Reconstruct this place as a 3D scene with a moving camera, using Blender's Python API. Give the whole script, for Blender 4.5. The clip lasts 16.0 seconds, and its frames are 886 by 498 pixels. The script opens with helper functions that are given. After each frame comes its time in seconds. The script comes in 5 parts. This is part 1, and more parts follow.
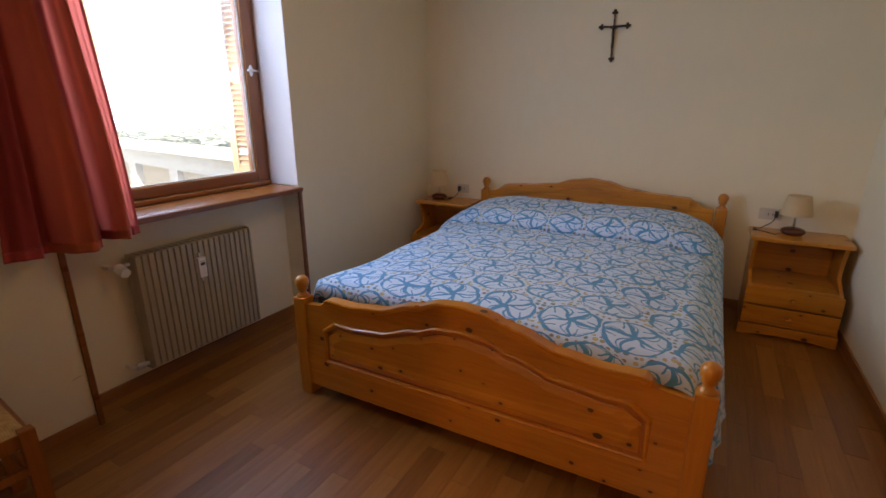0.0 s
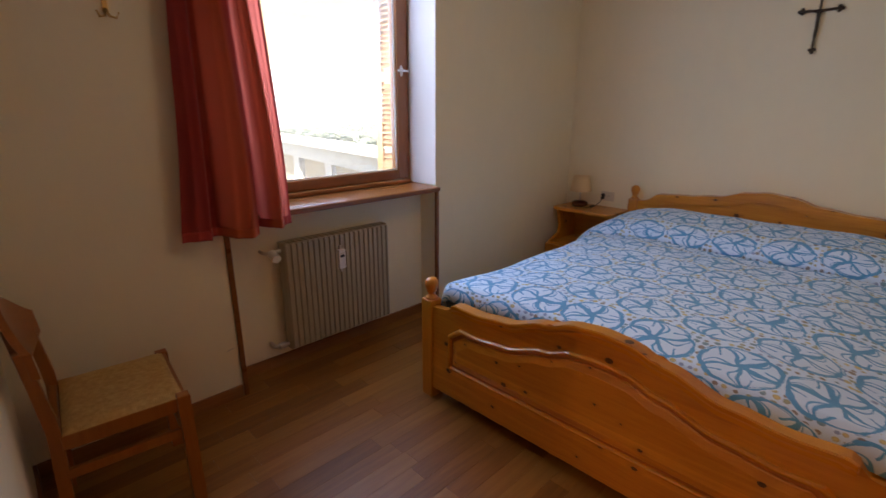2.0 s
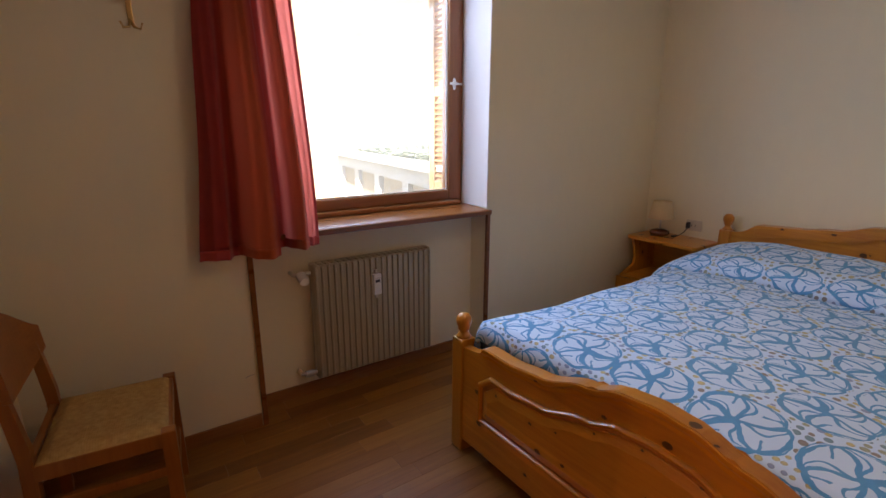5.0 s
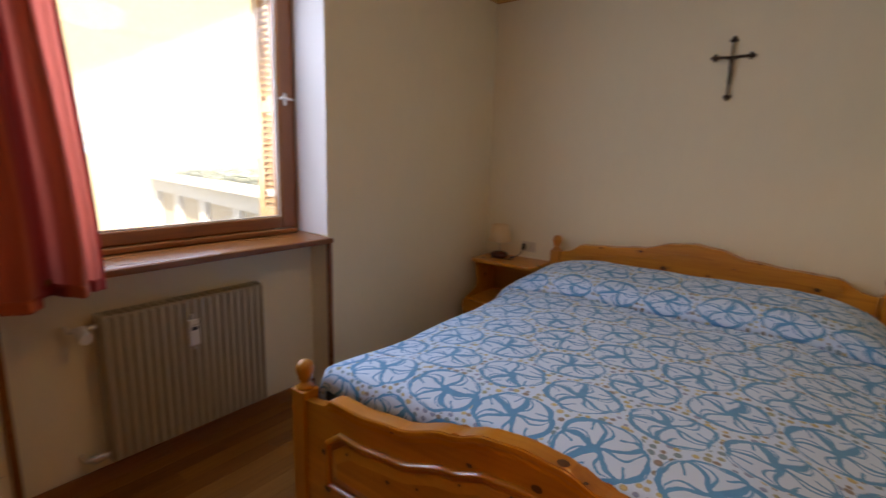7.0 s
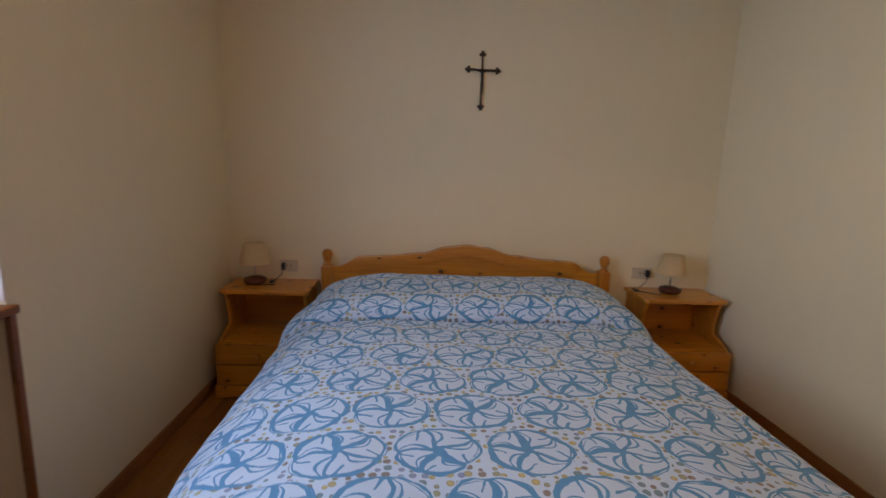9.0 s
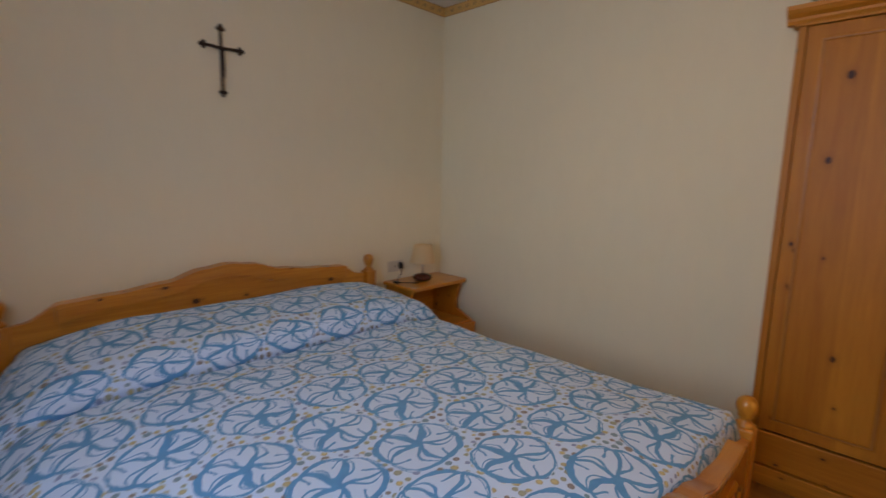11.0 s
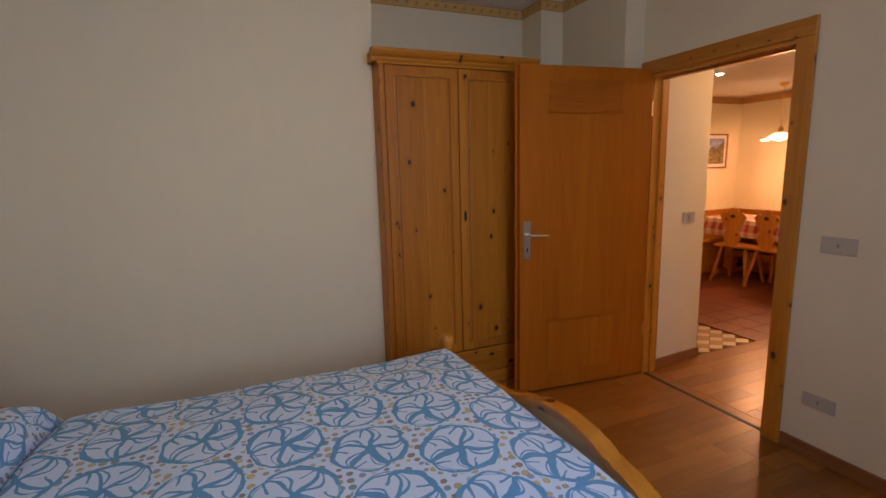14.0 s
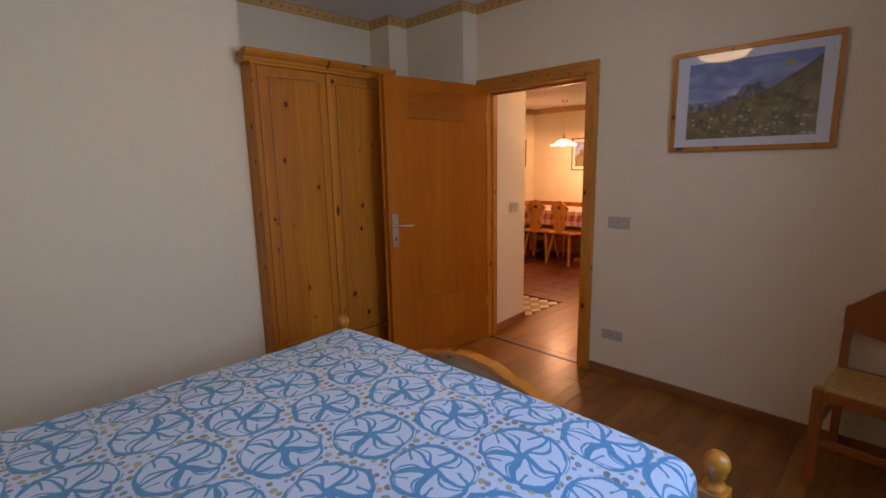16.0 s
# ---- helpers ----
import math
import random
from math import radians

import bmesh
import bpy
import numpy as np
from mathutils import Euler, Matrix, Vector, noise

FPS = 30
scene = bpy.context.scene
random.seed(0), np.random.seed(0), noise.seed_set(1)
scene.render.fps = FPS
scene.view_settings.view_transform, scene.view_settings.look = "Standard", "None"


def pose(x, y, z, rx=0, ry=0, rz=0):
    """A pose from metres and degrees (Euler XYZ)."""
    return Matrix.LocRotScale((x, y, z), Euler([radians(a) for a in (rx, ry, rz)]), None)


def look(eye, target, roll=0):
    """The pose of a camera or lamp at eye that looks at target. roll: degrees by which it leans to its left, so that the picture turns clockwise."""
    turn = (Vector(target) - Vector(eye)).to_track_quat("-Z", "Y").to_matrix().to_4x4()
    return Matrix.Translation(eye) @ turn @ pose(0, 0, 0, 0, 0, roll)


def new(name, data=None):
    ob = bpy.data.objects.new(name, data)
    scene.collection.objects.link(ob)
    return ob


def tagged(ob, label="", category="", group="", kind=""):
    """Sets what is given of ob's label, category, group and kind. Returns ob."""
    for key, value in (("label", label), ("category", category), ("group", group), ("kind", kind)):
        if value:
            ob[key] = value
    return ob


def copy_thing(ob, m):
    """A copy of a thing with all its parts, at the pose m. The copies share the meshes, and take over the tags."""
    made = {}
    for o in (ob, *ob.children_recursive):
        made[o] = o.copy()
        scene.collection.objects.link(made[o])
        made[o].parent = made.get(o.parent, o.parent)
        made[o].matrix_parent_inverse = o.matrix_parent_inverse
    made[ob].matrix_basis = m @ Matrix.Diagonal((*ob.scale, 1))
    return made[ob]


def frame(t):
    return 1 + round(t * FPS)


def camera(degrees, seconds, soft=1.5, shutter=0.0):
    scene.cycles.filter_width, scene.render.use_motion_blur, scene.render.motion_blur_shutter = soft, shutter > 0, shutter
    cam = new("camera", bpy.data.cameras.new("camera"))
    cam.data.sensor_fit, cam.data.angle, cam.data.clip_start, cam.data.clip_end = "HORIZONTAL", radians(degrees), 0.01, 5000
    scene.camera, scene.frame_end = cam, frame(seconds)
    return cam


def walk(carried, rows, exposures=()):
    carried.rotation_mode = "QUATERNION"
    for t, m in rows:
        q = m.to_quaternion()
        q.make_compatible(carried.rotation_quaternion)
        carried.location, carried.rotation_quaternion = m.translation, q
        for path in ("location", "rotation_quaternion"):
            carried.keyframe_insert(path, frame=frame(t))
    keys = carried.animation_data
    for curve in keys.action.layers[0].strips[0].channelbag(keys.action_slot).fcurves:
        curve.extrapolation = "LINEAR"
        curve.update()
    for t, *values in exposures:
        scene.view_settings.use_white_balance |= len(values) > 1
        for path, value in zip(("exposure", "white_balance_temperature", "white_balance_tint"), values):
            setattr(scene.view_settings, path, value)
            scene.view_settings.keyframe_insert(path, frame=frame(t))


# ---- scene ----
cam = camera(86.5, 16.0, soft=1.5, shutter=0.5)
PATH = [
    (0, (2.342, -3.883, 1.433), (1.406, -2.212, 0.859), -0.1),
    (0.5, (2.31, -3.871, 1.418), (1.302, -2.242, 0.843), 0.0),
    (1, (2.287, -3.821, 1.411), (1.187, -2.251, 0.841), -0.1),
    (1.5, (2.268, -3.801, 1.425), (1.02, -2.348, 0.848), -0.2),
    (2, (2.234, -3.786, 1.424), (0.869, -2.441, 0.855), 0.2),
    (2.5, (2.216, -3.774, 1.422), (0.753, -2.530, 0.862), 0.4),
    (3, (2.231, -3.738, 1.433), (0.692, -2.585, 0.886), 0.4),
    (5.5, (2.146, -3.374, 1.385), (0.544, -2.277, 0.904), 0.3),
    (6, (2.164, -3.328, 1.382), (0.572, -2.208, 0.921), 0.4),
    (6.5, (2.110, -3.312, 1.392), (0.616, -2.063, 0.963), 1.3),
    (7, (2.006, -3.306, 1.37), (0.836, -1.728, 0.995), 1.7),
    (7.5, (1.879, -3.311, 1.397), (1.033, -1.538, 1.018), 1.5),
    (8, (1.683, -3.278, 1.382), (1.132, -1.388, 1.034), 1.3),
    (8.2, (1.598, -3.251, 1.389), (1.178, -1.327, 1.041), 1.5),
    (10.3, (0.715, -2.774, 1.391), (1.668, -1.046, 1.067), 1.6),
    (10.5, (0.656, -2.739, 1.404), (1.745, -1.094, 1.075), 1.5),
    (11, (0.608, -2.597, 1.366), (2.019, -1.212, 1.067), 1.2),
    (11.5, (0.567, -2.416, 1.367), (2.269, -1.408, 1.069), 0.7),
    (12, (0.498, -2.216, 1.333), (2.363, -1.545, 1.062), 0.5),
    (12.5, (0.466, -2.021, 1.347), (2.424, -1.724, 1.071), 0.1),
    (13, (0.444, -1.825, 1.375), (2.412, -2.029, 1.086), -0.6),
    (13.5, (0.426, -1.624, 1.404), (2.312, -2.214, 1.092), -1.2),
    (14, (0.449, -1.444, 1.417), (2.269, -2.205, 1.088), -1.5),
    (14.5, (0.466, -1.288, 1.429), (2.182, -2.255, 1.082), -1.2),
    (15, (0.447, -1.185, 1.433), (2.014, -2.377, 1.079), -1.1),
    (15.5, (0.41, -1.109, 1.426), (1.868, -2.431, 1.069), -1.3),
    (16, (0.361, -0.966, 1.428), (1.752, -2.358, 1.073), -1.1),
]
walk(cam, [(t, look(eye, target, roll)) for t, eye, target, roll in PATH], [
    (0.0, 1.97, 6800, 13), (5.5, 1.97, 6850, 14), (7.5, 1.78, 7800, 14), (10.5, 1.86, 7050, 13), (11.5, 1.74, 7650, 15), (12.2, 1.68, 8300, 17), (13.3, 1.74, 7150, 16), (14.0, 1.76, 6800, 16), (16.0, 1.84, 6350, 17)])


# ---- world, sun, large lights ----
world = bpy.data.worlds.new("world")
scene.world = world
world.use_nodes = True
wn, wl = world.node_tree.nodes, world.node_tree.links
sky = wn.new("ShaderNodeTexSky")
sky.sky_type = "NISHITA"
sky.sun_disc = False
sky.sun_elevation = radians(48)
sky.sun_rotation = radians(125)
wl.new(sky.outputs[0], wn["Background"].inputs[0])
wn["Background"].inputs[1].default_value = 0.15


def lamp(name, kind, energy, colour, m):
    data = bpy.data.lights.new(name, kind)
    data.energy, data.color = energy, colour
    ob = new(name, data)
    ob.matrix_world = m
    return ob


sun = lamp("sun", "SUN", 5.0, (1.0, 0.95, 0.86), look((8.2, -5.7, 11.1), (0, 0, 0)))
sun.data.angle = radians(0.5)
# skylight that enters through the window's opening
window_light = lamp("window_light", "AREA", 8.6, (0.50, 0.67, 1.0), look((-0.37, -2.33, 1.66), (1.0, -1.90, 0.90)))
window_light.data.shape, window_light.data.size, window_light.data.size_y = "RECTANGLE", 1.12, 1.15
# the lit pendant of the dining corner, and a fill lamp added in the hall
lamp("pendant_bulb", "POINT", 9.0, (1.0, 0.48, 0.24), pose(4.06, -7.2, 1.62)).data.shadow_soft_size = 0.05
# added warm fill without a fitting; it brightens hall wall and doorway
lamp("hall_spot_bulb", "POINT", 9.0, (1.0, 0.60, 0.31), pose(2.35, -5.3, 2.15)).data.shadow_soft_size = 0.04


# ---- materials ----
class Graph:
    """Short names for building a material's nodes."""

    def __init__(self, name):
        self.m = bpy.data.materials.new(name)
        self.m.use_nodes = True
        self.n, self.l = self.m.node_tree.nodes, self.m.node_tree.links
        self.bsdf = self.n["Principled BSDF"]

    def put(self, value, socket):
        if isinstance(value, bpy.types.NodeSocket):
            self.l.new(value, socket)
        elif value is not None:
            socket.default_value = value

    def math(self, op, a, b=None, c=None, clamp=False):
        node = self.n.new("ShaderNodeMath")
        node.operation, node.use_clamp = op, clamp
        for value, socket in zip((a, b, c), node.inputs):
            self.put(value, socket)
        return node.outputs[0]

    def coords(self, kind="Object", scale=(1, 1, 1), rot=(0, 0, 0), shift=(0, 0, 0)):
        tc, mp = self.n.new("ShaderNodeTexCoord"), self.n.new("ShaderNodeMapping")
        self.l.new(tc.outputs[kind], mp.inputs[0])
        mp.inputs["Scale"].default_value, mp.inputs["Rotation"].default_value = scale, rot
        mp.inputs["Location"].default_value = shift
        return mp.outputs[0]

    def noise(self, vec, scale, detail=3.0, rough=0.55, dist=0.0, colour=False):
        node = self.n.new("ShaderNodeTexNoise")
        self.l.new(vec, node.inputs["Vector"])
        for key, value in (("Scale", scale), ("Detail", detail), ("Roughness", rough), ("Distortion", dist)):
            node.inputs[key].default_value = value
        return node.outputs["Color" if colour else "Fac"]

    def voronoi(self, vec, scale, rand=1.0, dim="3D", feature="F1"):
        node = self.n.new("ShaderNodeTexVoronoi")
        node.voronoi_dimensions, node.feature = dim, feature
        self.l.new(vec, node.inputs["Vector"])
        node.inputs["Scale"].default_value, node.inputs["Randomness"].default_value = scale, rand
        return node

    def ramp(self, fac, *stops):
        node = self.n.new("ShaderNodeValToRGB")
        self.l.new(fac, node.inputs[0])
        el = node.color_ramp.elements
        while len(el) < len(stops):
            el.new(0.5)
        for e, (at, col) in zip(el, stops):
            e.position, e.color = at, (*col, 1) if len(col) == 3 else col
        return node.outputs[0]

    def mix(self, fac, a, b, mode="MIX"):
        node = self.n.new("ShaderNodeMix")
        node.data_type, node.blend_type = "RGBA", mode
        for value, socket in zip((fac, a, b), (node.inputs[0], node.inputs[6], node.inputs[7])):
            if isinstance(value, tuple) and len(value) == 3:
                value = (*value, 1)
            self.put(value, socket)
        return node.outputs[2]

    def split(self, vec):
        node = self.n.new("ShaderNodeSeparateXYZ")
        self.l.new(vec, node.inputs[0])
        return node.outputs

    def join(self, x, y, z=0.0):
        node = self.n.new("ShaderNodeCombineXYZ")
        for value, socket in zip((x, y, z), node.inputs):
            self.put(value, socket)
        return node.outputs[0]

    def bump(self, height, strength=0.2, distance=0.002):
        node = self.n.new("ShaderNodeBump")
        self.l.new(height, node.inputs["Height"])
        node.inputs["Strength"].default_value, node.inputs["Distance"].default_value = strength, distance
        self.l.new(node.outputs[0], self.bsdf.inputs["Normal"])

    def done(self, colour=None, rough=None, metal=None, **more):
        if isinstance(colour, tuple) and len(colour) == 3:
            colour = (*colour, 1)
        for key, value in (("Base Color", colour), ("Roughness", rough), ("Metallic", metal)):
            self.put(value, self.bsdf.inputs[key])
        for key, value in more.items():
            self.put(value, self.bsdf.inputs[key.replace("_", " ")])
        return self.m


def plain(name, colour, rough=0.5, metal=0.0, spread=0.12, bump=0.05, scale=30):
    g = Graph(name)
    v = g.coords()
    a = g.noise(v, scale, 4)
    b = g.noise(v, scale / 9, 2)
    f = g.math("MULTIPLY_ADD", g.math("ADD", a, b), spread, 1 - spread)
    col = g.mix(1.0, colour, g.join(f, f, f), "MULTIPLY")
    g.bump(a, bump)
    return g.done(col, g.math("MULTIPLY_ADD", b, 0.15, rough - 0.07), metal)


def wood(name, dark, light, axis, knots=0.0, rough=0.32, grain=1.0, coat=0.25, stave=0.0, gloss=0.5):
    """Varnished wood with its grain along an axis of the part; knots: the share of cells that hold a knot."""
    g = Graph(name)
    long = {"x": (0.07, 1, 1), "y": (1, 0.07, 1), "z": (1, 1, 0.07)}[axis]
    info = g.n.new("ShaderNodeObjectInfo")
    tc = g.n.new("ShaderNodeTexCoord")
    off = g.n.new("ShaderNodeVectorMath")
    off.operation = "ADD"
    g.l.new(tc.outputs["Object"], off.inputs[0])
    r = g.math("MULTIPLY", info.outputs["Random"], 7.0)
    g.l.new(g.join(r, r, r), off.inputs[1])
    mp = g.n.new("ShaderNodeMapping")
    g.l.new(off.outputs[0], mp.inputs[0])
    mp.inputs["Scale"].default_value = long
    v = mp.outputs[0]
    fine = g.noise(v, 95 * grain, 4, 0.6, 0.3)
    rings = g.noise(v, 17 * grain, 3, 0.5, 1.4)
    broad = g.noise(v, 5, 2)
    f = g.math("ADD", g.math("MULTIPLY", fine, 0.35), g.math("ADD", g.math("MULTIPLY", rings, 0.45), g.math("MULTIPLY", broad, 0.25)))
    col = g.ramp(f, (0.33, dark), (0.52, tuple((p + q) / 2 for p, q in zip(dark, light))), (0.70, light))
    px, py, pz = g.split(off.outputs[0])
    if stave:
        over = {"x": pz, "y": pz, "z": g.math("ADD", px, py)}[axis]
        board = g.n.new("ShaderNodeTexWhiteNoise")
        board.noise_dimensions = "1D"
        g.l.new(g.math("FLOOR", g.math("DIVIDE", over, stave)), board.inputs["W"])
        tone = board.outputs["Value"]
        col = g.mix(1.0, col, g.join(g.math("MULTIPLY_ADD", tone, 0.26, 0.85), g.math("MULTIPLY_ADD", tone, 0.36, 0.80), g.math("MULTIPLY_ADD", tone, 0.5, 0.75)), "MULTIPLY")
    if knots:
        across = {"x": g.math("ADD", pz, g.math("MULTIPLY", py, 0.7)), "y": g.math("ADD", pz, px), "z": g.math("ADD", px, py)}[axis]
        lengthways = {"x": px, "y": py, "z": pz}[axis]
        vor = g.voronoi(g.join(across, g.math("MULTIPLY", lengthways, 0.7)), 9.0, 1.0, "2D")
        keep = g.math("LESS_THAN", g.split(vor.outputs["Color"])[0], knots)
        size = g.math("MULTIPLY_ADD", g.math("POWER", g.split(vor.outputs["Color"])[1], 2.4), 0.085, 0.064)
        halo = g.math("SUBTRACT", 1.0, g.math("DIVIDE", vor.outputs["Distance"], g.math("MULTIPLY", size, 2.4)), clamp=True)
        core = g.math("GREATER_THAN", size, g.math("MULTIPLY_ADD", fine, 0.060, vor.outputs["Distance"]))
        col = g.mix(g.math("MULTIPLY", g.math("MULTIPLY", halo, keep), 0.45), col, tuple(0.6 * c for c in dark))
        col = g.mix(g.math("MULTIPLY", g.math("MULTIPLY", core, keep), 0.95), col, (0.050, 0.014, 0.004))
    g.bump(fine, 0.08, 0.001)
    return g.done(col, g.math("MULTIPLY_ADD", rings, 0.12, rough - 0.05), 0.0, Coat_Weight=coat, Coat_Roughness=0.22, Specular_IOR_Level=gloss)


def wall_paint(name, colour):
    g = Graph(name)
    v = g.coords()
    stipple = g.noise(v, 220, 3, 0.6)
    roller = g.noise(g.coords(scale=(1, 1, 0.35)), 14, 3)
    stain = g.noise(v, 1.3, 4, 0.6)
    f = g.math("ADD", g.math("MULTIPLY_ADD", stain, 0.10, 0.92), g.math("MULTIPLY", roller, 0.05))
    g.bump(g.math("ADD", stipple, g.math("MULTIPLY", roller, 0.6)), 0.12, 0.0015)
    return g.done(g.mix(1.0, colour, g.join(f, f, f), "MULTIPLY"), g.math("MULTIPLY_ADD", roller, 0.1, 0.78))


HONEY_D, HONEY_L = (0.44, 0.142, 0.009), (0.64, 0.272, 0.026)
PINE_D, PINE_L = (0.41, 0.134, 0.009), (0.60, 0.240, 0.022)
pine_x, pine_y, pine_z = [wood("bed_pine_" + a, HONEY_D, HONEY_L, a, 0.55, 0.30, 1.0, 0.4, 0.11) for a in "xyz"]
clear_x, clear_y, clear_z = [wood("wardrobe_pine_" + a, PINE_D, PINE_L, a, 0.36, 0.45, 1.0, 0.0, 0.085, 0.3) for a in "xyz"]
moulding = wood("moulding_pine", HONEY_D, HONEY_L, "x", 0.0, 0.2, 1.0, 0.6)
veneer_z = wood("door_veneer", (0.38, 0.101, 0.003), (0.50, 0.158, 0.007), "z", 0.0, 0.55, 0.55, 0.0, 0.0, 0.2)
veneer_y = wood("door_veneer_cross", (0.31, 0.082, 0.003), (0.45, 0.142, 0.008), "y", 0.0, 0.55, 0.8, 0.0, 0.0, 0.2)
dark_z = wood("window_wood", (0.19, 0.055, 0.010), (0.31, 0.105, 0.022), "z", 0.0, 0.35)
dark_y = wood("window_wood_cross", (0.19, 0.055, 0.010), (0.31, 0.105, 0.022), "y", 0.0, 0.35)
sill_wood = wood("sill_wood", (0.155, 0.046, 0.008), (0.27, 0.090, 0.019), "y", 0.0, 0.28)
chair_z = wood("chair_wood", (0.25, 0.072, 0.010), (0.38, 0.125, 0.022), "z", 0.0, 0.34)
chair_x = wood("chair_wood_cross", (0.25, 0.072, 0.010), (0.38, 0.125, 0.022), "x", 0.04, 0.34)
base_wood_y = wood("baseboard_wood_y", (0.20, 0.075, 0.022), (0.34, 0.145, 0.048), "y", 0.0, 0.4)
base_wood_x = wood("baseboard_wood_x", (0.20, 0.075, 0.022), (0.34, 0.145, 0.048), "x", 0.0, 0.4)
shutter_wood = wood("shutter_wood", (0.62, 0.32, 0.10), (0.80, 0.48, 0.19), "y", 0.0, 0.5)
cream = wall_paint("cream_wall_paint", (0.81, 0.730, 0.532))
white_paint = wall_paint("white_ceiling_paint", (0.80, 0.78, 0.74))
reveal_paint = wall_paint("white_reveal_paint", (0.86, 0.78, 0.73))
enamel = plain("radiator_enamel", (0.40, 0.345, 0.24), 0.35, 0, 0.06, 0.02, 14)
white_plastic = plain("white_plastic", (0.80, 0.79, 0.76), 0.4, 0, 0.04, 0.02)
beige_plastic = plain("beige_plastic", (0.62, 0.55, 0.43), 0.4, 0, 0.05, 0.02)
grey_plastic = plain("grey_plastic", (0.52, 0.475, 0.40), 0.45, 0, 0.05, 0.02)
black_plastic = plain("black_plastic", (0.02, 0.02, 0.022), 0.4, 0, 0.05, 0.02)
satin_metal = plain("satin_nickel", (0.66, 0.64, 0.60), 0.32, 1.0, 0.06, 0.02)
brass = plain("aged_brass", (0.62, 0.42, 0.17), 0.34, 1.0, 0.15, 0.05)
iron = plain("dark_bronze", (0.045, 0.030, 0.020), 0.45, 0.6, 0.3, 0.3, 90)
iron_wood = wood("crucifix_wood", (0.05, 0.018, 0.008), (0.10, 0.036, 0.014), "z", 0.0, 0.4)
glaze = plain("brown_glaze", (0.085, 0.020, 0.010), 0.12, 0, 0.2, 0.02)
rubber_seal = plain("dark_seal", (0.03, 0.025, 0.02), 0.6, 0, 0.1, 0.05)
mat_board = plain("white_mat_board", (0.80, 0.79, 0.77), 0.7, 0, 0.03, 0.03, 60)
concrete = plain("white_render", (0.55, 0.53, 0.50), 0.85, 0, 0.2, 0.3, 8)
brown_panel = plain("brown_panel", (0.42, 0.36, 0.28), 0.7, 0, 0.25, 0.2, 6)
facade_paint = plain("pale_yellow_render", (0.46, 0.40, 0.255), 0.85, 0, 0.12, 0.3, 5)
roof_tile = plain("grey_roof", (0.20, 0.18, 0.17), 0.8, 0, 0.3, 0.4, 10)
grass = plain("grass_ground", (0.20, 0.19, 0.15), 0.9, 0, 0.5, 0.5, 3)


def parquet_material():
    g = Graph("oak_strip_parquet")
    info = g.n.new("ShaderNodeObjectInfo")
    tc = g.n.new("ShaderNodeTexCoord")
    off = g.n.new("ShaderNodeVectorMath")
    off.operation = "ADD"
    g.l.new(tc.outputs["Object"], off.inputs[0])
    r = g.math("MULTIPLY", info.outputs["Random"], 31.0)
    g.l.new(g.join(r, r, r), off.inputs[1])
    mp = g.n.new("ShaderNodeMapping")
    g.l.new(off.outputs[0], mp.inputs[0])
    mp.inputs["Scale"].default_value = (1, 0.06, 1)
    fine = g.noise(mp.outputs[0], 120, 4, 0.65, 0.2)
    rings = g.noise(mp.outputs[0], 24, 3, 0.5, 1.0)
    f = g.math("ADD", g.math("MULTIPLY", fine, 0.3), g.math("MULTIPLY", rings, 0.4))
    f = g.math("ADD", f, g.math("MULTIPLY_ADD", info.outputs["Random"], 0.30, 0.05))
    col = g.ramp(f, (0.26, (0.145, 0.046, 0.006)), (0.50, (0.240, 0.086, 0.012)), (0.76, (0.35, 0.142, 0.024)))
    g.bump(fine, 0.06, 0.001)
    return g.done(col, g.math("MULTIPLY_ADD", rings, 0.14, 0.27), 0.0, Coat_Weight=0.2, Coat_Roughness=0.22)


parquet = parquet_material()
joint = plain("dark_joint", (0.12, 0.042, 0.010), 0.7, 0, 0.2, 0.1)


